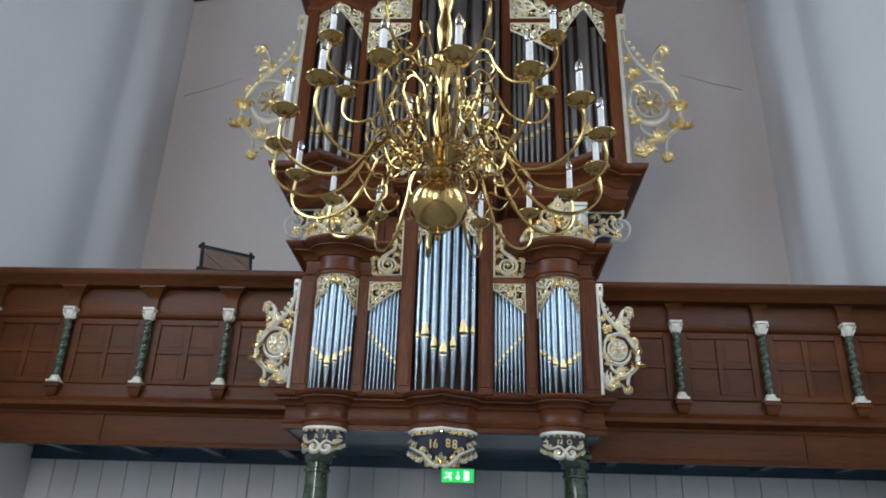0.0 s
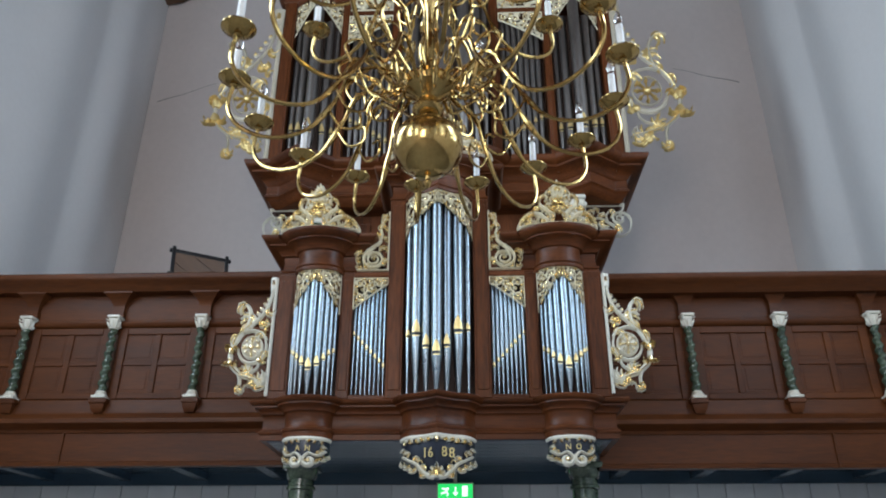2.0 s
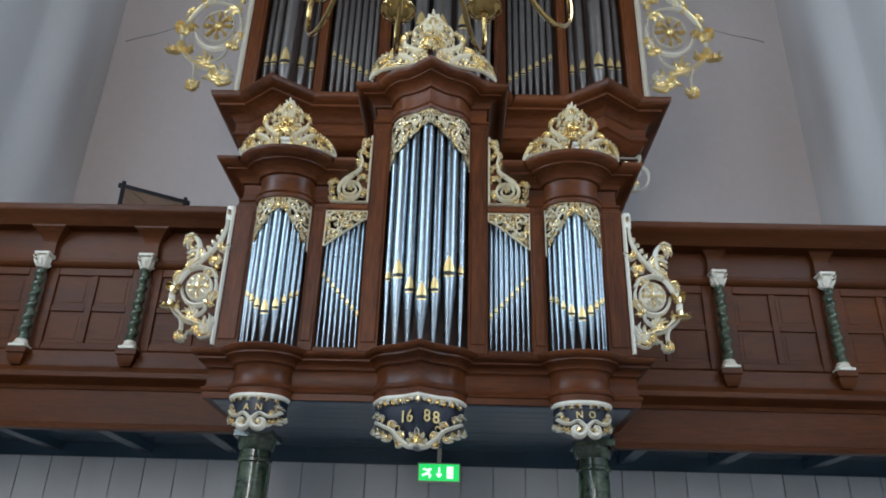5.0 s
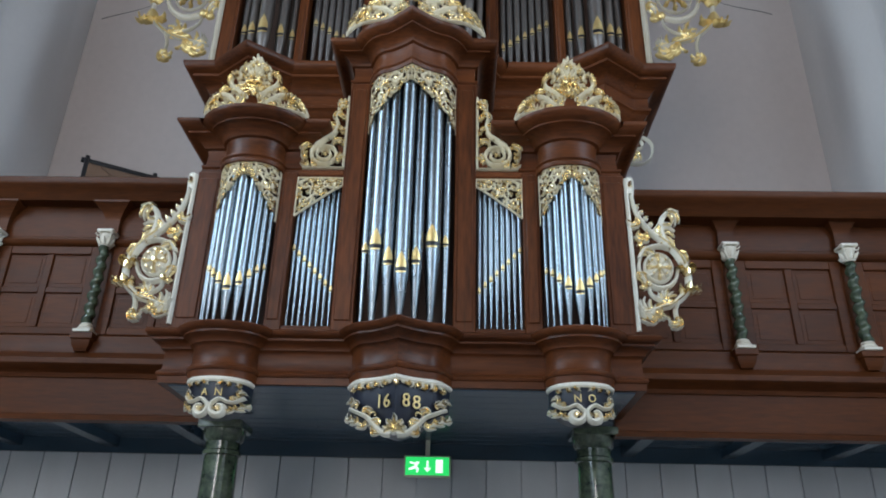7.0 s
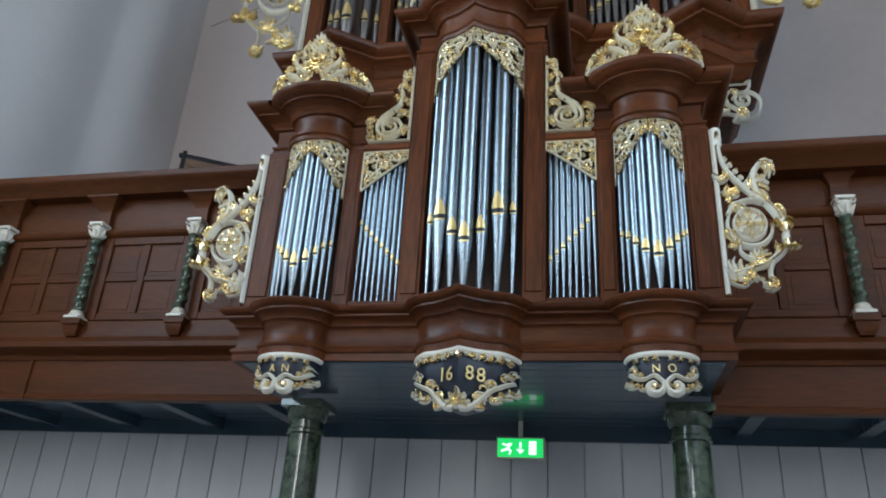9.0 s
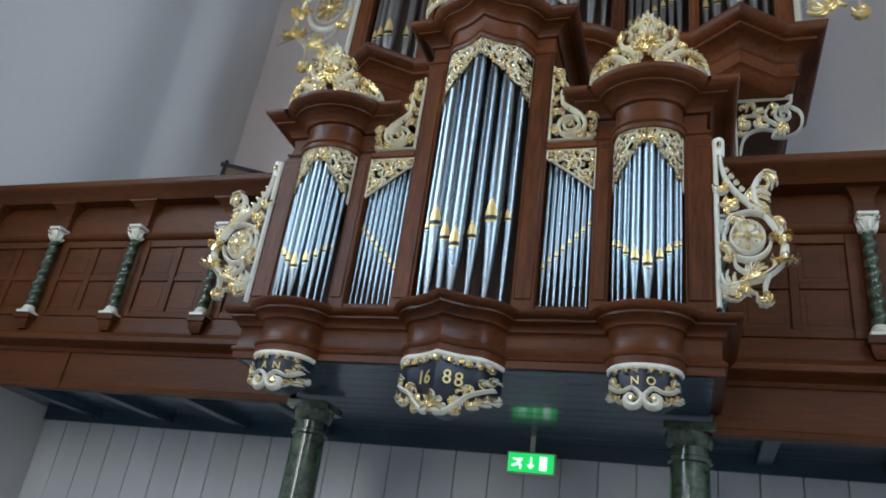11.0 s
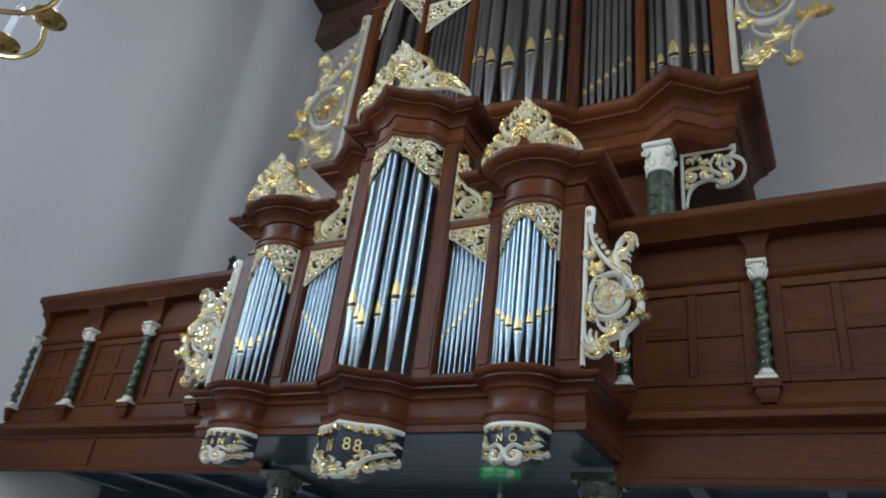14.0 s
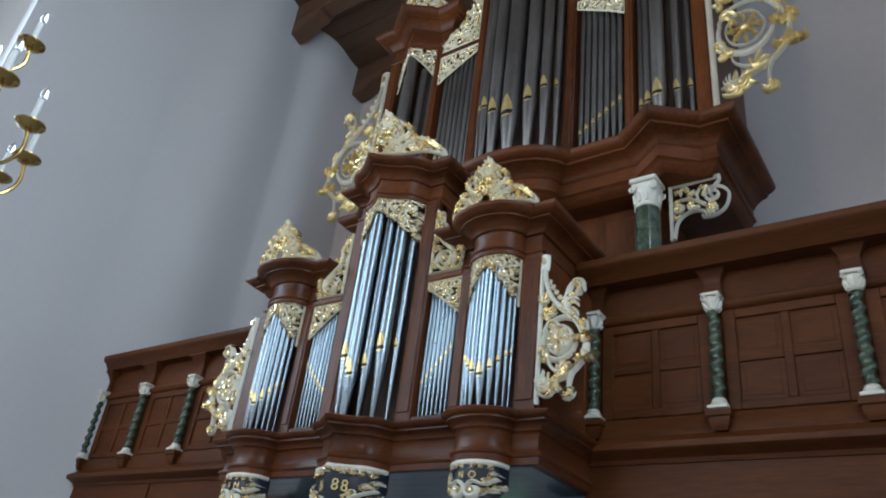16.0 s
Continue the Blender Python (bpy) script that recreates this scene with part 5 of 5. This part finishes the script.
def candle_arm(parent, ang, r, z, drop, hub_r, hub_z):
    ca, sa = math.sin(ang), -math.cos(ang)

    def at(q, h, side=0.0):
        return Vector((q * ca - side * sa, q * sa + side * ca, h))
    k = r / 0.82
    pts = smooth_line([(r, z - 0.01), (r + 0.012, z - 0.5 * drop), (r - 0.05 * k, z - 0.85 * drop), (r - 0.18 * k, z - drop), (r - 0.32 * k, z - 0.82 * drop), (r - 0.42 * k, z - 0.3 * drop), (r - 0.47 * k, z + 0.12 * drop),
                       (r - 0.55 * k, z + 0.25 * drop), (hub_r + 0.06, z - 0.02), (hub_r, hub_z)], 4)
    m = len(pts) - 1
    rad = [0.0078 + 0.0018 * (1 - i / m) for i in range(m + 1)]
    for i in (18, 19, 24, 25):
        rad[i] = 0.013
    arm = part("arm", tube(bmesh.new(), [at(q, h) for q, h in pts], rad, 7), BRASS, parent)
    sc = smooth_line([(r - 0.40 * k, z - 0.42 * drop), (r - 0.46 * k, z - 0.75 * drop), (r - 0.53 * k, z - 0.7 * drop), (r - 0.53 * k, z - 0.45 * drop), (r - 0.49 * k, z - 0.45 * drop)], 4)
    part("arm_scroll", tube(bmesh.new(), [at(q, h) for q, h in sc], 0.006, 6), BRASS, arm)
    sc = smooth_line([(r - 0.47 * k, z + 0.1 * drop), (r - 0.43 * k, z + 0.4 * drop), (r - 0.50 * k, z + 0.6 * drop), (r - 0.57 * k, z + 0.45 * drop), (r - 0.53 * k, z + 0.3 * drop)], 4)
    part("arm_scroll", tube(bmesh.new(), [at(q, h) for q, h in sc], 0.006, 6), BRASS, arm)
    o = at(r, z)
    part("drip_pan", lathe([(0.010, -0.03), (0.018, -0.022), (0.016, -0.014), (0.034, -0.012), (0.052, -0.002), (0.060, 0.010), (0.068, 0.013), (0.068, 0.017), (0.056, 0.014), (0.022, 0.008), (0.017, 0.012), (0.020, 0.03), (0.017, 0.036)], 22, o), BRASS, arm)
    part("candle_sleeve", lathe([(0.0160, 0.034), (0.0155, 0.158), (0.011, 0.162)], 12, o), CANDLE, arm, "white candle sleeve")
    part("bulb", lathe([(0.009, 0.160), (0.015, 0.173), (0.0180, 0.189), (0.014, 0.210), (0.007, 0.228), (0.001, 0.237)], 12, o), GLASS, arm, "clear flame bulb, unlit")
    return arm


for k in range(16):
    candle_arm(ch, radians(7.5 + 22.5 * k), 0.82, 3.57, 0.27, 0.10, 3.60)
for k in range(8):
    candle_arm(ch, radians(22.5 + 45 * k), 0.62, 4.13, 0.22, 0.075, 4.14)
for k in range(8):
    a = radians(45 * k)
    pts = smooth_line([(0.10, 3.62), (0.2, 3.72), (0.27, 3.86), (0.22, 3.97), (0.14, 3.95), (0.13, 3.87), (0.18, 3.86)], 4)
    part("scroll", tube(bmesh.new(), [(q * math.sin(a), -q * math.cos(a), z) for q, z in pts], 0.007, 6), BRASS, ch)

for k in range(16):
    a = radians(18.75 + 22.5 * k)
    pts = smooth_line([(0.11, 3.60), (0.19, 3.585), (0.245, 3.525), (0.235, 3.455), (0.18, 3.44), (0.155, 3.485), (0.19, 3.51)] if k % 2 else [(0.11, 3.61), (0.20, 3.655), (0.29, 3.63), (0.315, 3.565), (0.27, 3.525), (0.235, 3.56), (0.265, 3.585)], 4)
    part("scroll", tube(bmesh.new(), [(q * math.sin(a), -q * math.cos(a), z) for q, z in pts], [0.0075 - 0.00012 * i for i in range(len(pts))], 6), BRASS, ch)

# hairline cracks in the plaster behind the organ
for s, x0, z0, x1, z1 in ((1, 3.9, 10.05, 5.0, 9.72), (-1, -4.1, 9.95, -5.15, 9.55)):
    bm = tube(bmesh.new(), [(x0 + (x1 - x0) * t, YB + 0.001, z0 + (z1 - z0) * t + 0.01 * math.sin(9 * t)) for t in np.linspace(0, 1, 9)], [0.004 + 0.007 * t for t in np.linspace(0, 1, 9)], 5)
    tagged(part("wall_crack", bm, STONE), "dark hairline crack in the white plaster", "crack", "wall cracks", "structure")

bm = tube(bmesh.new(), [(HX - 0.001, 10.55 + 0.12 * t + 0.02 * math.sin(11 * t), 10.9 - 5.2 * t) for t in np.linspace(0, 1, 14)], [0.004 + 0.003 * math.sin(7 * t) for t in np.linspace(0, 1, 14)], 5)
tagged(part("wall_crack", bm, STONE), "thin upright crack in the white plaster", "crack", "wall cracks", "structure")
